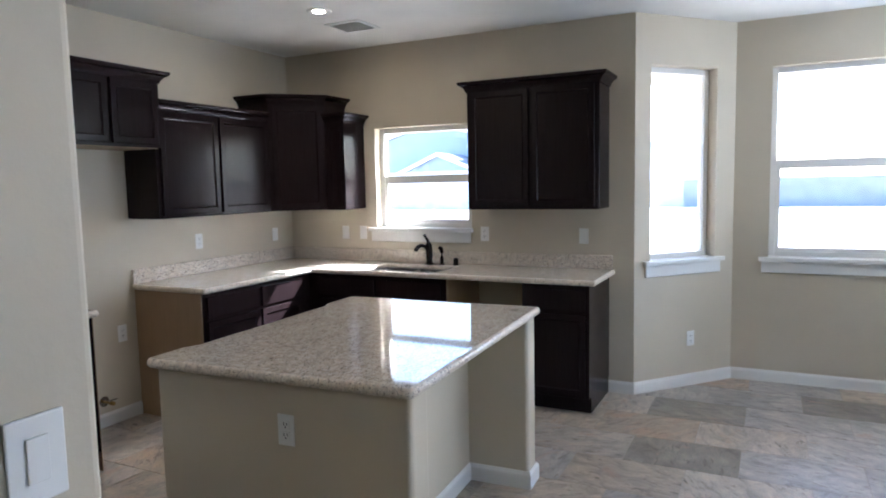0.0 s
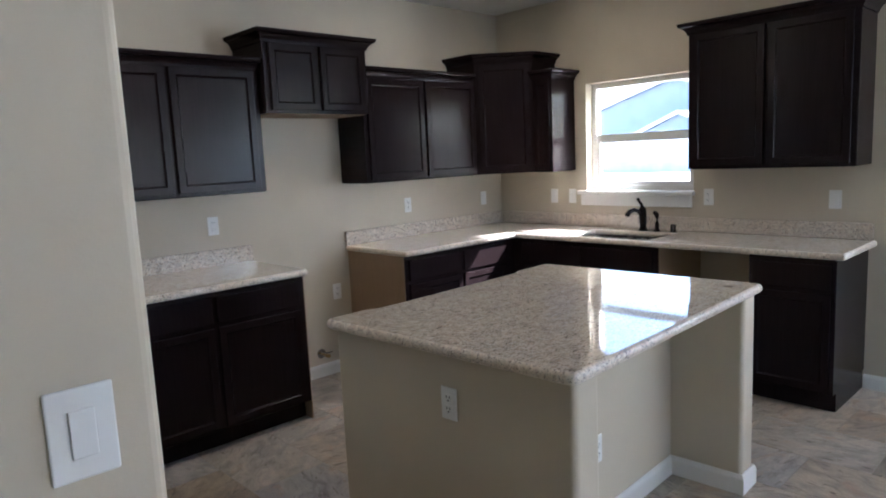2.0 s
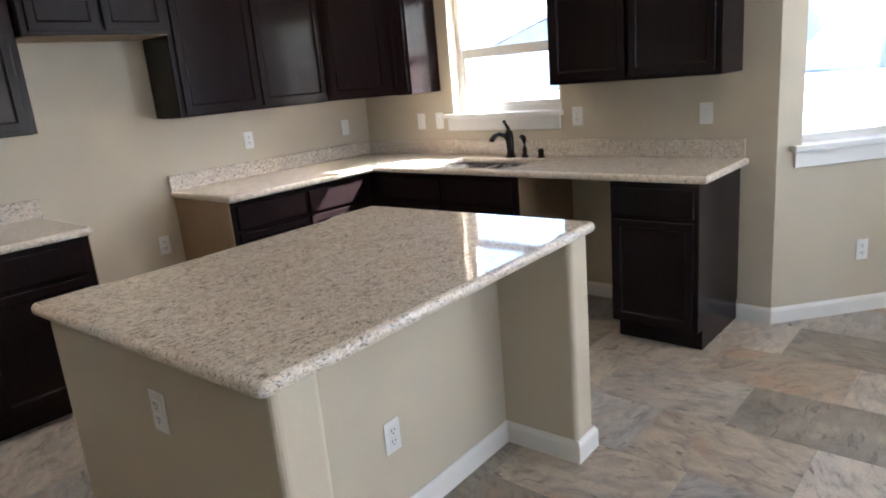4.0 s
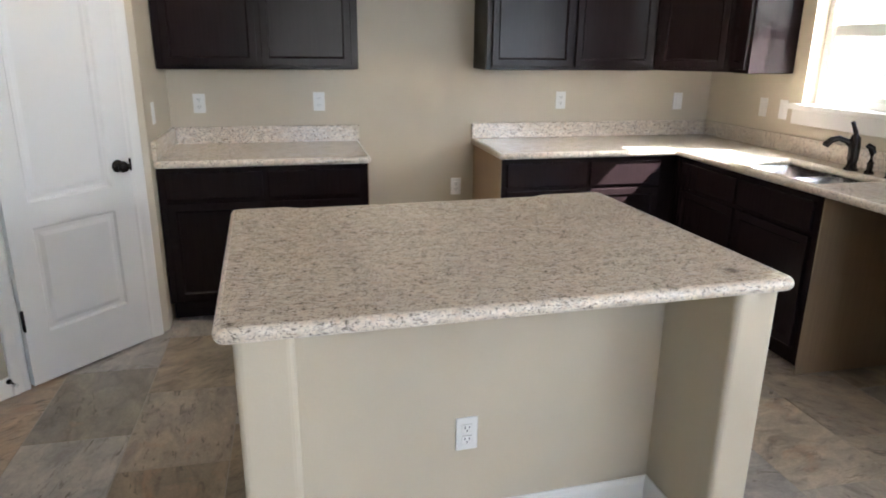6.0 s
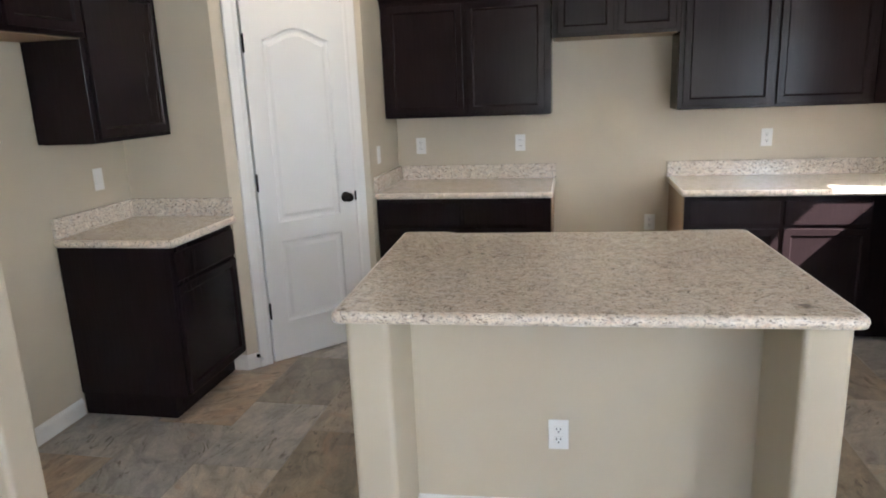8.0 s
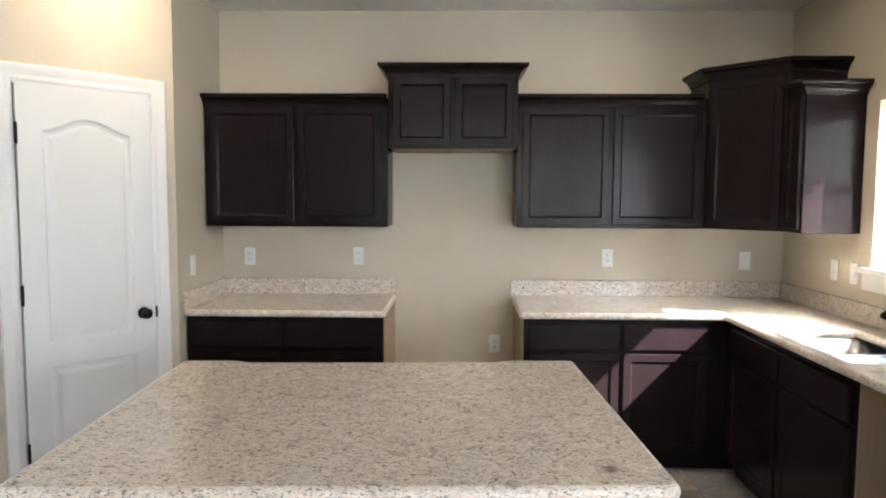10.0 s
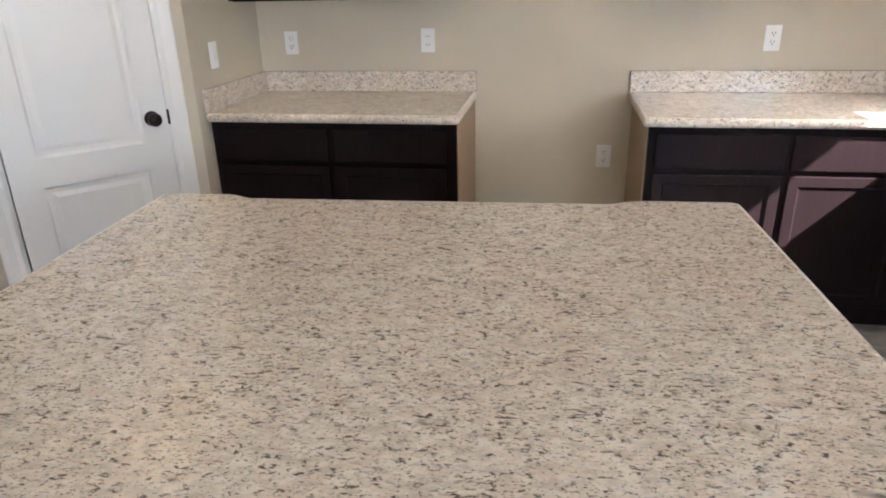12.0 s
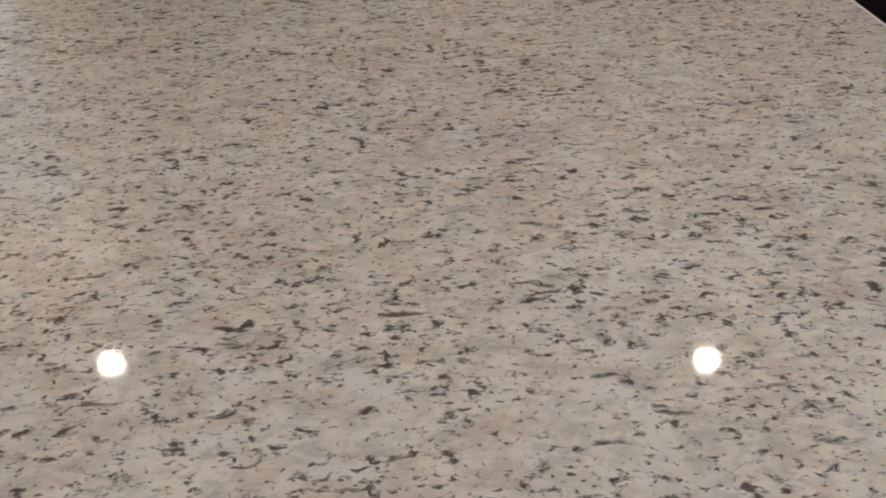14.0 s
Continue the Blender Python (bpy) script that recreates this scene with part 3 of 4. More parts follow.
def bullnose_slab(loop, z0, z1):
    """A stone slab over an anticlockwise outline with a rounded, slightly uneven edge."""
    bm = bmesh.new()
    r, rings = 0.016, []
    prof = [(r, z0)] + [(r - r * math.sin(a), z0 + r - r * math.cos(a)) for a in (0.5, 1.05, 1.57)] + [(r - r * math.sin(a), z1 - r - r * math.cos(a)) for a in (1.57, 2.1, 2.6, 3.1415)]
    for d, z in prof:
        rings.append([bm.verts.new((x, y, z)) for x, y in offset_loop(loop, d)])
    n = len(loop)
    for r0, r1 in zip(rings, rings[1:]):
        for i in range(n):
            bm.faces.new([r0[i], r0[(i + 1) % n], r1[(i + 1) % n], r1[i]])
    bm.faces.new(rings[0][::-1])
    cap = bm.faces.new(rings[-1])
    bmesh.ops.poke(bm, faces=[cap])
    return bm


SINK = (-2.72, -2.06, 4.575, 4.975)
FX, FY = -3.145, 4.505
bm = slab([XW + 0.002, FX, SINK[0], SINK[1], -0.855], [3.372, FY, SINK[2], SINK[3], YN - 0.002],
          lambda u, v: (u < FX or v > FY) and not (SINK[0] < u < SINK[1] and SINK[2] < v < SINK[3]), CT0, CT1, bevel=0.014, segs=3)
granite_thing("corner_countertop", bm, "polished speckled beige granite countertop with a sink cut-out")
bm = bullnose_slab(soften([(XW + 0.002, 1.477), (FX, 1.477), (FX, 2.622), (XW + 0.002, 2.622)], 0.03), CT0, CT1)
granite_thing("countertop", bm, "short polished speckled granite countertop on the stove wall")
bm = bullnose_slab(soften([(PAN_B[0] + 0.002, SOUTH + 0.002), (-1.780, SOUTH + 0.002), (-1.780, 0.895), (PAN_B[0] + 0.002, 0.895)], 0.03), CT0, CT1)
granite_thing("countertop", bm, "small polished granite countertop in the alcove")
SPL = 1.016


def splash(x0, x1, y0, y1, label):
    ob = link_mesh("backsplash", boxes((x0, x1, y0, y1, CT1 + 0.0005, SPL), bevel=0.003), GRANITE_SPLASH)
    tagged(ob, label, "backsplash")


splash(XW + 0.002, XW + 0.024, 3.374, YN - 0.026, "low speckled granite backsplash on the stove wall")
splash(XW + 0.002, -0.875, YN - 0.024, YN - 0.002, "low speckled granite backsplash behind the sink")
splash(XW + 0.002, XW + 0.024, 1.501, 2.62, "low speckled granite backsplash beside the range gap")
splash(XW + 0.002, -3.16, 1.477, 1.499, "low speckled granite side splash against the pantry wall")
splash(PAN_B[0] + 0.026, -1.80, SOUTH + 0.002, SOUTH + 0.024, "low speckled granite backsplash in the alcove")
splash(PAN_B[0] + 0.002, PAN_B[0] + 0.024, SOUTH + 0.002, 0.875, "low speckled granite side splash in the alcove")

# ---- the island ----
ISL = turned(-1.45, 2.746, 0, 2.4)
island = thing("kitchen_island", ISL, "beige drywall kitchen island with end posts and a knee space", "island")
part("end_wall", slab([-0.57, 0.55], [-0.722, -0.585], lambda u, v: True, FLOOR, CT0, corner=0.02), WALL, island)
part("end_wall", slab([-0.57, 0.55], [0.60, 0.732], lambda u, v: True, FLOOR, CT0, corner=0.02), WALL, island)
part("back_wall", boxes((0.09, 0.220, -0.585, 0.60, FLOOR, CT0)), WALL, island)
part("cabinet_body", boxes((-0.53, 0.09, -0.583, 0.598, 0.10, CT0 - 0.001)), ESPRESSO, island)
part("toe_kick", boxes((-0.46, 0.09, -0.58, 0.595, FLOOR, 0.10)), ESPRESSO, island)
for k in range(3):
    bm = door_front(0.37, 0.72)
    bmesh.ops.transform(bm, matrix=Matrix.Translation((-0.531, 0.58 - k * 0.39, 0.118)) @ Matrix.Rotation(radians(-90), 4, "Z"), verts=bm.verts)
    part("door", bm, ESPRESSO, island)
bm = bmesh.new()
sweep(bm, [(0.55, -0.63), (0.55, -0.585), (0.220, -0.585), (0.220, 0.60), (0.55, 0.60), (0.55, 0.732), (-0.56, 0.732)], SKIRT)
part("baseboard", bm, TRIM, island)
bm = bmesh.new()
sweep(bm, [(-0.56, -0.722), (0.55, -0.722), (0.55, -0.63)], SKIRT)
part("baseboard", bm, TRIM, island)
ear = [(0.577, -0.762), (0.577, 0.763), (-0.590, 0.763), (-0.590, 0.50), (-0.560, 0.44), (-0.560, -0.50), (-0.590, -0.56), (-0.590, -0.762)]
bm = bullnose_slab(soften(ear, 0.035), CT0, CT1)
granite_thing("island_countertop", bm, "large polished speckled beige granite slab on the island", ISL)


# ---- the pantry door ----
def panel_door(w, h, t=0.035):
    """A two-panel moulded door, the upper panel arched; x-z plane, face towards -y."""
    bm = bmesh.new()
    a, b = 0.105, w - 0.105

    def rect(z0, z1):
        return [(a, z0), (b, z0), (b, z1), (a, z1)]

    arch = [(a, 0.84), (b, 0.84), (b, 1.862)]
    for k in range(1, 16):
        s = k / 16
        x = b + (a - b) * s
        arch.append((x, 1.862 + 0.066 * (0.5 - 0.5 * math.cos(2 * math.pi * s)) ** 0.8))
    arch.append((a, 1.862))
    lower = rect(0.235, 0.725)
    outer = [(0, 0), (w, 0), (w, h), (0, h)]
    loops = []
    edges = []
    for loop in (outer, arch, lower):
        vs = [bm.verts.new((x, -t, z)) for x, z in loop]
        es = [bm.edges.new((vs[k], vs[(k + 1) % len(vs)])) for k in range(len(vs))]
        loops.append(vs)
        edges += es
    bmesh.ops.triangle_fill(bm, edges=edges, use_beauty=True, use_dissolve=True)
    for src, vs in ((arch, loops[1]), (lower, loops[2])):
        prev = vs
        for d, dep in ((0.010, 0.009), (0.026, 0.010), (0.046, 0.003)):
            pts = offset_loop(src, d)
            cur = [bm.verts.new((x, -t + dep, z)) for x, z in pts]
            for k in range(len(cur)):
                bm.faces.new([prev[k], prev[(k + 1) % len(cur)], cur[(k + 1) % len(cur)], cur[k]])
            prev = cur
        bm.faces.new(prev)
    back = [bm.verts.new((x, 0, z)) for x, z in outer]
    for k in range(4):
        bm.faces.new([loops[0][k], back[k], back[(k + 1) % 4], loops[0][(k + 1) % 4]])
    bm.faces.new(back)
    return bm


# local x runs from the hinge side (PAN_B end) to the knob side, -y faces the room
PM = Matrix.Translation((PAN_B[0], PAN_B[1], 0)) @ Matrix.Rotation(math.atan2(PAN_DIR.y, PAN_DIR.x), 4, "Z")
DX0, DX1 = PAN_L - 0.762, PAN_L - 0.138
door = thing("door_1", PM, "closed white two-panel arched pantry door", "door", "", "structure")


part("door_leaf", shift(panel_door(DX1 - DX0 - 0.008, 2.071), DX0 + 0.004, 0.005, FLOOR + 0.012), DOORWHITE, door)
part("jamb", boxes((DX0 - 0.018, DX0, -0.004, 0.118, FLOOR, DOOR_TOP), (DX1, DX1 + 0.018, -0.004, 0.118, FLOOR, DOOR_TOP), (DX0, DX1, -0.004, 0.118, DOOR_TOP - 0.006, DOOR_TOP + 0.012), bevel=0.002, segs=1), TRIM, door)
bm = bmesh.new()
CASING = [(0.0, 0.0), (0.0, 0.010), (0.012, 0.014), (0.03, 0.012), (0.056, 0.017), (0.073, 0.019), (0.080, 0.016), (0.080, 0.0)]
sweep(bm, [(DX0 - 0.006, FLOOR), (DX0 - 0.006, DOOR_TOP + 0.006), (DX1 + 0.006, DOOR_TOP + 0.006), (DX1 + 0.006, FLOOR)], [(-o, z) for o, z in CASING])
bmesh.ops.transform(bm, matrix=Matrix(((1, 0, 0, 0), (0, 0, -1, -0.001), (0, 1, 0, 0), (0, 0, 0, 1))), verts=bm.verts)
part("casing", bm, TRIM, door)
for z in (0.318, 1.081, 1.839):
    bm = boxes((DX0 - 0.006, DX0 + 0.008, -0.036, -0.028, z - 0.045, z + 0.045), bevel=0.002, segs=1)
    tube(bm, [(DX0, -0.038, z - 0.05), (DX0, -0.038, z + 0.05)], [0.006, 0.006], 10)
    part("hinge", bm, BRONZE, door, "dark bronze butt hinge")
bm = bmesh.new()
kz, kx = 0.933, DX1 - 0.066
tube(bm, [(kx, -0.029, kz), (kx, -0.036, kz)], [0.032, 0.030], 20)
tube(bm, [(kx, -0.036, kz), (kx, -0.055, kz), (kx, -0.062, kz), (kx, -0.074, kz), (kx, -0.088, kz), (kx, -0.094, kz)], [0.012, 0.012, 0.022, 0.029, 0.024, 0.010], 20)
part("door_knob", bm, BRONZE, door, "round dark bronze door knob", smooth=True)
part("strike_plate", boxes((DX1 - 0.004, DX1 + 0.004, -0.038, -0.028, kz - 0.03, kz + 0.03)), BRONZE, door)
stop = thing("door_stop", PM, "small dark bronze door stop on the baseboard", "door stop")
bm = bmesh.new()
tube(bm, [(0.058, -0.014, 0.060), (0.058, -0.02, 0.060), (0.058, -0.021, 0.060), (0.058, -0.07, 0.060)], [0.012, 0.012, 0.005, 0.005], 12)
part("rod", bm, BRONZE, stop)
bm = bmesh.new()
tube(bm, [(0.058, -0.07, 0.060), (0.058, -0.082, 0.060)], [0.009, 0.009], 12)
part("tip", bm, RUBBER, stop, "rubber tip")


# ---- outlets and switches: local plate in the x-z plane, face towards -y ----
def wall_plate(m, kind, label, w=0.072, h=0.116):
    ob = thing("wall_switch" if kind == "switch" else "wall_outlet", m, label, "switch" if kind == "switch" else "outlet", "white wall plates")
    part("plate", boxes((-w / 2, w / 2, -0.006, -0.0005, -h / 2, h / 2), bevel=0.003), PLASTIC, ob)
    if kind == "outlet":
        for z in (-0.02, 0.02):
            rec = part("receptacle", boxes((-0.017, 0.017, -0.0085, -0.006, z - 0.0145, z + 0.0145), bevel=0.002), PLASTIC, ob)
            part("slot", boxes((-0.0085, -0.0055, -0.0092, -0.008, z - 0.001, z + 0.009), (0.0055, 0.0085, -0.0092, -0.008, z, z + 0.008), (-0.0025, 0.0025, -0.0092, -0.008, z - 0.0105, z - 0.0055)), SLOT, rec)
    elif kind == "safety":
        rec = part("receptacle", boxes((-0.0165, 0.0165, -0.0085, -0.006, -0.033, 0.033), bevel=0.002), PLASTIC, ob)
        for z in (-0.021, 0.021):
            part("slot", boxes((-0.0085, -0.0055, -0.0092, -0.008, z - 0.004, z + 0.004), (0.0055, 0.0085, -0.0092, -0.008, z - 0.004, z + 0.004)), SLOT, rec)
        for z in (-0.0045, 0.0045):
            part("button", boxes((-0.007, 0.007, -0.0098, -0.008, z - 0.003, z + 0.003), bevel=0.0008, segs=1), PLASTIC, rec)
    else:
        n = max(1, round(w / 0.072))
        for k in range(n):
            x = (k - (n - 1) / 2) * 0.046
            part("rocker", boxes((x - 0.0165, x + 0.0165, -0.0095, -0.006, -0.033, 0.033), bevel=0.002), PLASTIC, ob)
    return ob


PLATE_LABEL = {"outlet": "white duplex outlet plate on the beige wall", "safety": "white square-faced safety outlet on the beige wall", "switch": "white rocker switch plate on the beige wall"}
on_stove = lambda y, z: turned(XW, y, z, 90)
on_sink = lambda x, z: turned(x, YN, z, 0)
for y, z, kind in ((1.651, 1.158, "outlet"), (2.373, 1.165, "safety"), (4.003, 1.162, "outlet"), (4.892, 1.15, "switch"), (3.273, 0.588, "outlet")):
    wall_plate(on_stove(y, z), kind, PLATE_LABEL[kind])
for x, z, kind in ((-3.232, 1.157, "switch"), (-3.047, 1.158, "switch"), (-1.893, 1.162, "outlet"), (-1.09, 1.156, "switch")):
    wall_plate(on_sink(x, z), kind, PLATE_LABEL[kind])
wall_plate(turned(-3.31, PAN_A[1], 1.15, 180), "switch", "white rocker switch plate on the pantry wall")
wall_plate(turned(-2.18, SOUTH, 1.16, 180), "switch", "white rocker switch plate in the alcove")
wall_plate(turned(STUB_X, 0.752, 1.196, 90), "switch", "large white rocker switch plate by the hall corner", 0.085, 0.126)
bay_dir = (Vector(BAYR) - Vector(BAYL)).normalized()
bay_deg = math.degrees(math.atan2(bay_dir.y, bay_dir.x))
o = Vector(BAYL) + bay_dir * 0.535
wall_plate(turned(o.x, o.y, 0.35, bay_deg), "outlet", "white duplex outlet plate under the bay window")
wall_plate(ISL @ turned(0.220, -0.066, 0.342, 90), "outlet", "white duplex outlet plate in the island knee space")
wall_plate(ISL @ turned(0.05, -0.722, 0.70, 0), "outlet", "white duplex outlet plate on the island end")


# ---- sink and taps ----
sink = thing("kitchen_sink", Matrix.Identity(4), "double-bowl stainless steel undermount kitchen sink", "sink")


def bowl(x0, x1, y0, y1, z0, z1, r=0.05):
    bm = bmesh.new()
    rings = []
    for z, inset in ((z1, -0.012), (z1, 0.0), (z0 + 0.03, 0.012), (z0 + 0.008, 0.022), (z0, 0.045)):
        ring = []
        for cx, cy, a0 in ((x1, y1, 0), (x0, y1, 90), (x0, y0, 180), (x1, y0, 270)):
            rr = r + max(0, inset) * 0.2
            sx = cx - (inset + rr) * (1 if cx == x1 else -1)
            sy = cy - (inset + rr) * (1 if cy == y1 else -1)
            for k in range(5):
                a = radians(a0 + k * 22.5)
                ring.append(bm.verts.new((sx + math.cos(a) * rr, sy + math.sin(a) * rr, z)))
        rings.append(ring)
    for r0, r1 in zip(rings, rings[1:]):
        for i in range(20):
            bm.faces.new([r0[i], r0[(i + 1) % 20], r1[(i + 1) % 20], r1[i]])
    bm.faces.new(rings[-1])
    return bm


xm = -2.38
for x0, x1 in ((SINK[0] + 0.004, xm - 0.012), (xm + 0.012, SINK[1] - 0.004)):
    b = part("bowl", bowl(x0, x1, SINK[2] + 0.004, SINK[3] - 0.004, 0.70, CT0 - 0.001), STEEL, sink, smooth=True)
    bm = bmesh.new()
    tube(bm, [((x0 + x1) / 2, 4.80, 0.701), ((x0 + x1) / 2, 4.80, 0.706)], [0.042, 0.038], 18)
    part("drain", bm, STEEL, b)

faucet = thing("faucet", pose(-2.335, 5.015, CT1), "oil-rubbed bronze single-lever kitchen faucet", "faucet")
bm = bmesh.new()
tube(bm, [(0, 0, 0), (0, 0, 0.008), (0, 0, 0.012), (0, 0, 0.06), (-0.002, 0, 0.12), (-0.004, -0.002, 0.165), (-0.006, -0.004, 0.185)], [0.035, 0.035, 0.029, 0.027, 0.029, 0.026, 0.014], 18)
part("column", bm, BRONZE, faucet, smooth=True)
bm = bmesh.new()
tube(bm, [(-0.002, -0.008, 0.115), (-0.018, -0.04, 0.150), (-0.034, -0.072, 0.162), (-0.048, -0.102, 0.152), (-0.058, -0.122, 0.128), (-0.060, -0.126, 0.118)], [0.015, 0.015, 0.015, 0.016, 0.018, 0.017], 16)
part("spout", bm, BRONZE, faucet, smooth=True)
bm = bmesh.new()
tube(bm, [(-0.004, 0, 0.175), (-0.016, 0.004, 0.198), (-0.034, 0.008, 0.218), (-0.05, 0.010, 0.240)], [0.011, 0.012, 0.010, 0.012], 12)
part("lever", bm, BRONZE, faucet, smooth=True)
spray = thing("side_sprayer", pose(-2.225, 5.02, CT1), "oil-rubbed bronze side sprayer beside the faucet", "sprayer")
bm = bmesh.new()
tube(bm, [(0, 0, 0), (0, 0, 0.012), (0, 0, 0.02), (0, 0, 0.06)], [0.024, 0.022, 0.014, 0.016], 16)
part("holder", bm, BRONZE, spray, smooth=True)
bm = bmesh.new()
tube(bm, [(0, 0, 0.06), (0, 0, 0.11), (-0.003, -0.006, 0.130), (-0.008, -0.022, 0.140), (-0.010, -0.030, 0.132)], [0.013, 0.016, 0.018, 0.015, 0.010], 16)
part("spray_head", bm, BRONZE, spray, smooth=True)
cap = thing("air_gap_cap", pose(-2.10, 5.02, CT1), "short oil-rubbed bronze air gap cap beside the sprayer", "air gap")
bm = bmesh.new()
tube(bm, [(0, 0, 0), (0, 0, 0.006), (0, 0, 0.008), (0, 0, 0.05), (0, 0, 0.058)], [0.024, 0.024, 0.019, 0.019, 0.015], 16)
part("cap", bm, BRONZE, cap, smooth=True)

# gas stub in the range gap
stub = thing("gas_valve", pose(XW, 3.10, 0.155, 0, 0, 90), "brass gas stub and valve low on the range wall", "valve")
bm = bmesh.new()
tube(bm, [(0, 0, 0), (0, -0.004, 0)], [0.035, 0.035], 16)
part("escutcheon", bm, STEEL, stub)
bm = bmesh.new()
tube(bm, [(0, -0.004, 0), (0, -0.06, 0), (0.0, -0.07, 0), (0, -0.10, 0)], [0.010, 0.010, 0.015, 0.013], 12)
part("pipe", bm, COPPER, stub)
part("handle", boxes((-0.006, 0.05, -0.075, -0.065, 0.014, 0.02), bevel=0.002), SLOT, stub)


# ---- ceiling fittings ----
def downlight(x, y):
    ob = thing("recessed_light", pose(x, y, CEILING), "round white recessed ceiling light, switched on", "ceiling light", "recessed lights")
    bm = bmesh.new()
    circle = [(math.cos(a) * 0.0355, math.sin(a) * 0.0355) for a in (2 * math.pi * i / 32 for i in range(32))]
    sweep(bm, circle, [(0.0, -0.003), (0.014, -0.008), (0.026, -0.010), (0.044, -0.009), (0.050, -0.001), (0.0, -0.001)], closed=True)
    part("trim_ring", bm, TRIM, ob, smooth=True)
    bm = bmesh.new()
    tube(bm, [(0, 0, -0.0045), (0, 0, -0.0015)], [0.0330, 0.0330], 32)
    part("lens", bm, LAMP, ob, "glowing warm lens")


downlight(-2.59, 3.98)
downlight(-2.59, 1.51)
vent = thing("ceiling_vent", pose(-2.63, 4.44, CEILING), "square white louvred ceiling vent", "vent")
part("frame", boxes((-0.15, 0.15, -0.15, -0.12, -0.012, -0.001), (-0.15, 0.15, 0.12, 0.15, -0.012, -0.001), (-0.15, -0.12, -0.12, 0.12, -0.012, -0.001), (0.12, 0.15, -0.12, 0.12, -0.012, -0.001), bevel=0.003, segs=1), TRIM, vent)
part("backing", boxes((-0.12, 0.12, -0.12, 0.12, -0.003, -0.001)), SLOT, vent)
for k in range(7):
    bm = bmesh.new()
    box(bm, -0.12, 0.12, -0.014, 0.014, -0.0015, 0.0015)
    bmesh.ops.transform(bm, matrix=Matrix.Translation((0, -0.105 + k * 0.035, -0.010)) @ Matrix.Rotation(radians(35), 4, "X"), verts=bm.verts)
    part("slat", bm, TRIM, vent)

# ---- outside ----
bm = bmesh.new()
bmesh.ops.create_grid(bm, x_segments=1, y_segments=1, size=400, matrix=Matrix.Translation((0, 0, -0.2)))
tagged(link_mesh("ground", bm, DIRT), "bare pale desert ground around the house", "ground", "", "structure")
patio = thing("patio_cover", Matrix.Identity(4), "stucco patio cover outside the bay windows, with added sun-blocking side pieces", "patio cover", "", "structure")
# second and third slabs are unseen additions that only block sun at the sides
part("roof", boxes((-0.94, 2.62, 6.03, 7.58, 2.55, 2.75), (2.62, 6.4, 5.31, 7.58, 2.55, 2.73), (-1.75, -0.96, 5.31, 7.58, 2.55, 2.73)), STUCCO, patio)
fence = thing("block_fence", Matrix.Identity(4), "tall pale concrete block fence behind the kitchen", "fence", "garden fences")
part("wall", boxes((-80, -13, 44.0, 44.2, -0.2, 2.42)), BLOCK, fence)
part("cap", boxes((-80, -13, 43.97, 44.23, 2.42, 2.50)), BLOCK, fence)
fence = thing("block_fence", Matrix.Identity(4), "low concrete block fence with blue-grey shade put in its colour", "fence", "garden fences")
part("wall", boxes((-12.9, 80, 46.0, 46.2, -0.2, 1.50)), BLOCKSHADE, fence)
part("cap", boxes((-12.9, 80, 45.97, 46.23, 1.50, 1.58)), BLOCKSHADE, fence)


def far_house(x, y, w, d, h, peak, label):
    """A single-storey house whose gable end faces the kitchen."""
    ob = thing("neighbour_house", pose(x, y, -0.2), label, "house", "neighbour houses")
    bm = bmesh.new()
    vs = [bm.verts.new(p) for p in ((0, 0, 0), (w, 0, 0), (w, 0, h), (w / 2, 0, peak), (0, 0, h))]
    f = bm.faces.new(vs)
    r = bmesh.ops.extrude_face_region(bm, geom=[f])
    bmesh.ops.translate(bm, vec=(0, d, 0), verts=[v for v in r["geom"] if isinstance(v, bmesh.types.BMVert)])
    part("wall", bm, HOUSEBLUE, ob)
    slope = (peak - h) / (w / 2)
    for side in (-1, 1):
        bm = bmesh.new()
        ex, ez = w / 2 + side * (w / 2 + 0.6), h - 0.6 * slope
        low = [(ex, -0.5, ez), (w / 2, -0.5, peak), (w / 2, d + 0.5, peak), (ex, d + 0.5, ez)]
        a = [bm.verts.new((p[0], p[1], p[2] + 0.02)) for p in low]
        b = [bm.verts.new((p[0], p[1], p[2] + 0.22)) for p in low]
        bm.faces.new(a)
        bm.faces.new(b)
        for k in range(4):
            bm.faces.new([a[k], a[(k + 1) % 4], b[(k + 1) % 4], b[k]])
        roof = part("roof", bm, ROOFTILE, ob)
        bm = bmesh.new()
        vs = [bm.verts.new(p) for p in ((ex, -0.56, ez - 0.03), (w / 2, -0.56, peak - 0.03), (w / 2, -0.56, peak + 0.25), (ex, -0.56, ez + 0.25))]
        f = bm.faces.new(vs)
        r = bmesh.ops.extrude_face_region(bm, geom=[f])
        bmesh.ops.translate(bm, vec=(0, 0.05, 0), verts=[v for v in r["geom"] if isinstance(v, bmesh.types.BMVert)])
        part("fascia", bm, TRIM, roof)
    for k in (0.25, 0.7):
        win = part("window", boxes((w * k - 0.6, w * k + 0.6, -0.03, 0.0, 1.0, 2.2)), DARKGLASS, ob)
        part("lintel", boxes((w * k - 0.68, w * k + 0.68, -0.05, -0.031, 2.2, 2.28)), TRIM, win)
        part("sill", boxes((w * k - 0.68, w * k + 0.68, -0.05, -0.031, 0.92, 1.0)), TRIM, win)


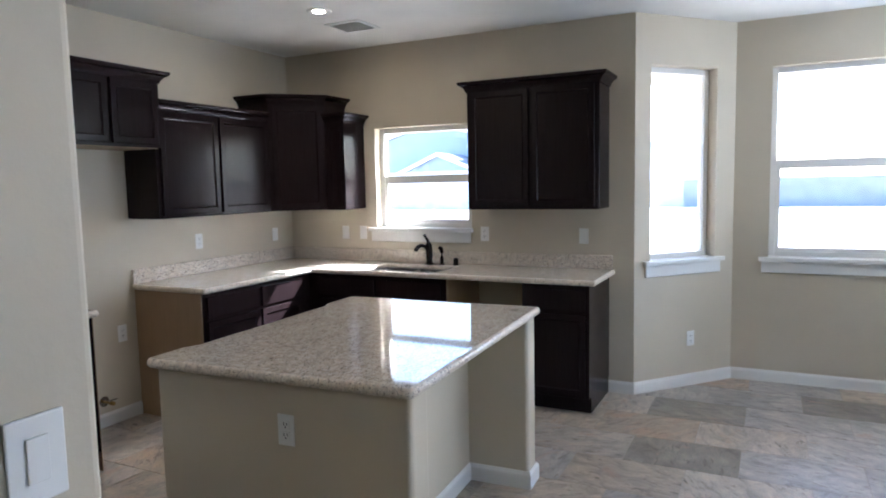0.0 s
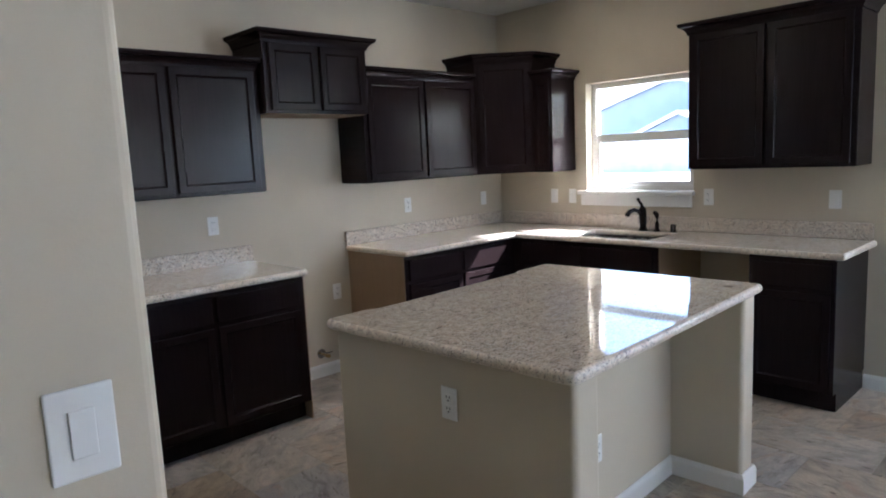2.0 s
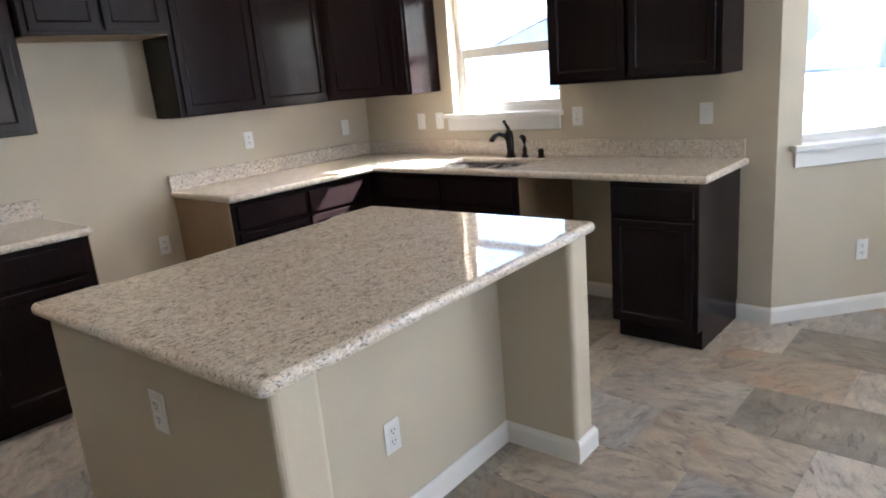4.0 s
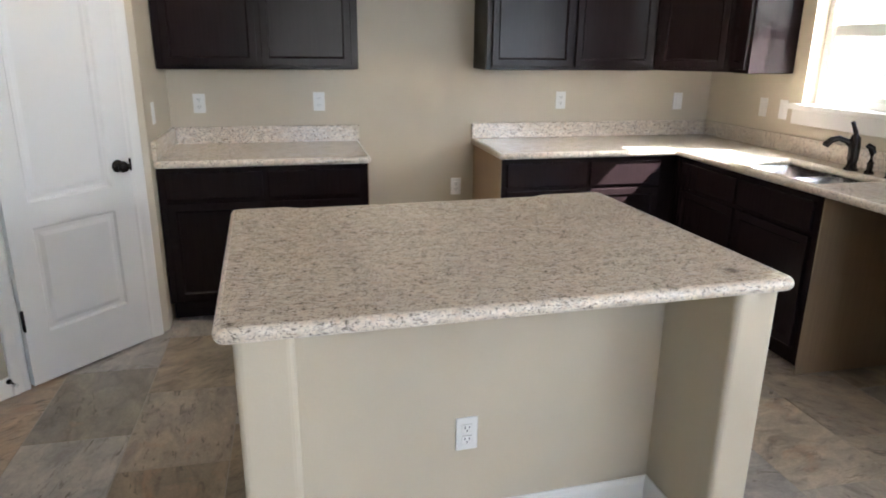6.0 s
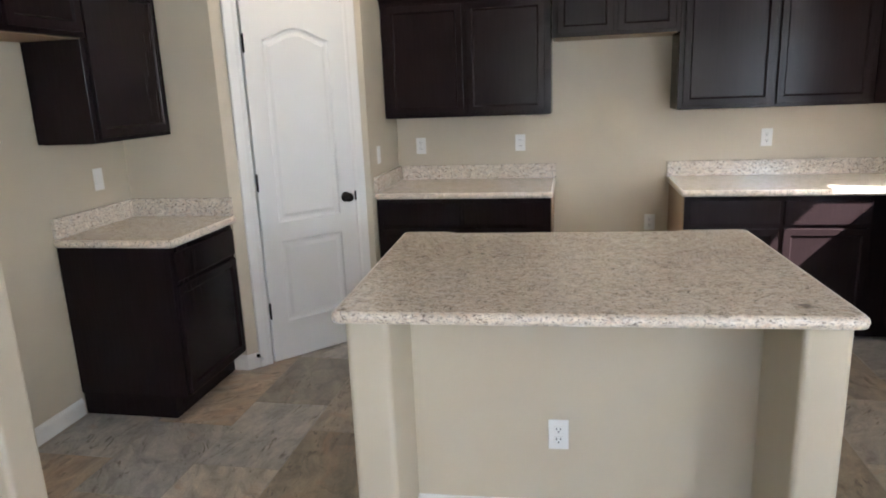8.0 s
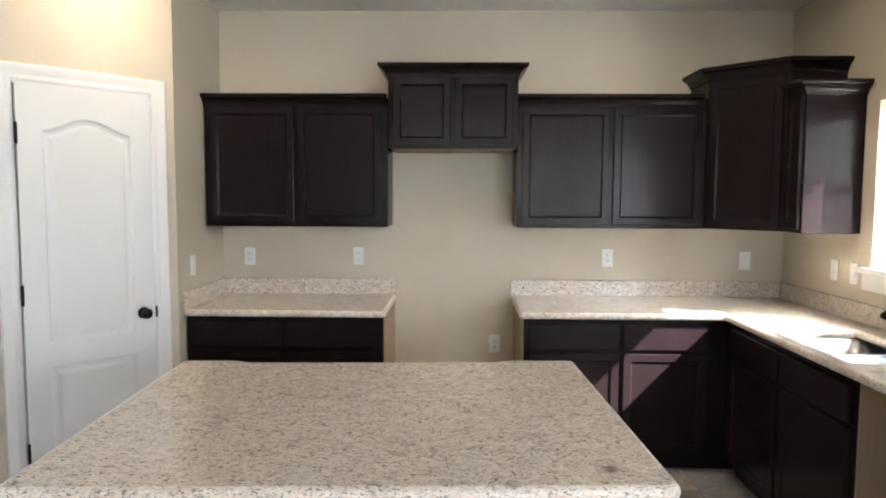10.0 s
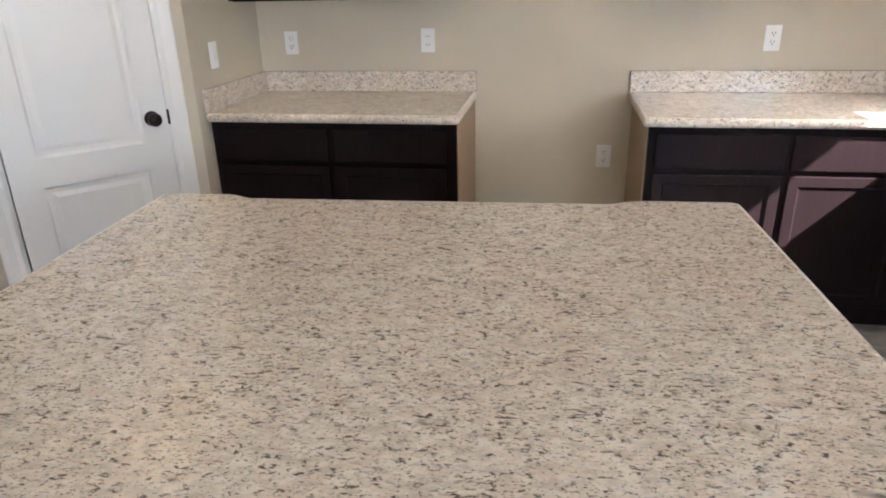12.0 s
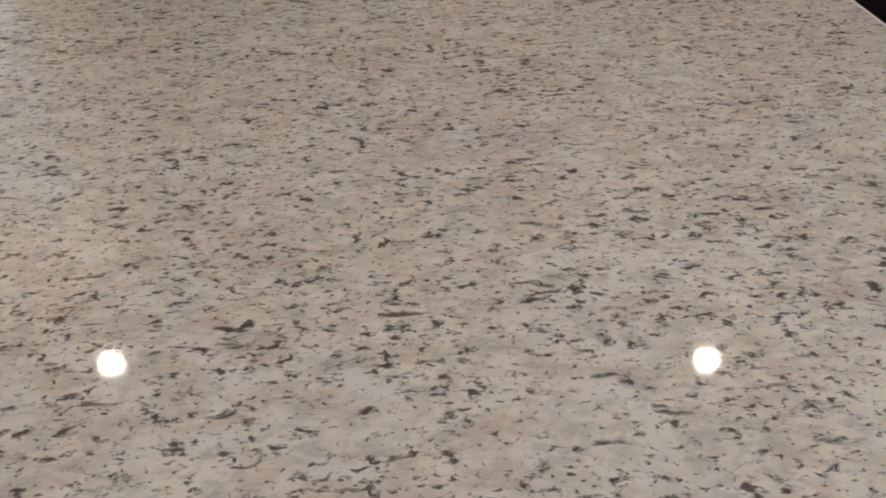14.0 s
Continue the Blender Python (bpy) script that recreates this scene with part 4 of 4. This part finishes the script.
far_house(-37.5, 52.6, 22.0, 15.0, 3.8, 7.1, "large far stucco house with a wide gable roof")
far_house(-27.6, 48.4, 7.6, 4.0, 2.5, 4.05, "low gabled garage in front of the far house")
far_house(-21.2, 49.8, 12.5, 13.0, 4.8, 6.8, "far stucco neighbour house behind the fence")

# ---- floor tiles ----
TL, TW, GAP = 0.606, 0.4055, 0.004
tile_meshes = {}
for tone, tile_material in TILES.items():
    tile_bm = bmesh.new()
    box(tile_bm, -TL / 2 + GAP / 2, TL / 2 - GAP / 2, -TW / 2 + GAP / 2, TW / 2 - GAP / 2, -0.003, 0.0)
    top = [e for e in tile_bm.edges if all(abs(v.co.z) < 1e-6 for v in e.verts)]
    bmesh.ops.bevel(tile_bm, geom=top, offset=0.0012, segments=1, profile=0.5, affect="EDGES")
    tile_meshes[tone] = bpy.data.meshes.new("tile")
    tile_bm.to_mesh(tile_meshes[tone])
    tile_bm.free()
    tile_meshes[tone].materials.append(tile_material)

# tiles that stand out, by row and column; the rest fall as they may
CHOSEN = {(0, -6): "grey", (0, -5): "dark", (0, -4): "grey", (0, -3): "pale", (-1, -5): "rust", (-1, -4): "rust", (-1, -3): "grey", (1, -4): "tan", (1, -3): "brown", (1, -2): "tan",
          (2, -3): "grey", (2, -2): "tan", (3, -2): "tan", (3, -1): "grey", (4, -3): "dark", (4, -2): "tan", (5, -2): "tan", (5, -1): "grey", (6, -3): "grey", (6, -2): "tan", (7, -3): "tan",
          (7, -2): "pale", (7, -1): "dark", (7, 0): "grey", (8, -2): "rust", (8, -1): "pale", (8, 0): "grey", (9, -1): "dark", (9, 0): "grey", (10, -1): "grey", (10, 0): "dark", (6, -1): "pale", (6, 0): "grey"}
tile_dice = random.Random(5)


def lay(r, c, inside):
    x = (0.39 if r % 2 == 0 else 0.045) + (c + 0.5) * TL
    y = 1.09 + (r + 0.5) * TW
    if inside(x, y):
        t = new("tile", tile_meshes[CHOSEN.get((r, c)) or tile_dice.choice(("brown", "tan", "tan", "grey", "grey", "pale", "rust", "dark"))])
        t.parent = floor
        t.location = (x, y, FLOOR)


def near(x, y):
    return -3.95 < x < 2.7 and -0.6 < y < 5.95 and not (x < -1.1 and y < 0.1)


def beyond(x, y):
    return not near(x, y) and -0.6 < x < 4.95 and -3.0 < y < (5.95 if x < 2.4 else 5.05)


for test in (near, beyond):
    for r in range(-11, 13):
        for c in range(-9, 9):
            lay(r, c, test)
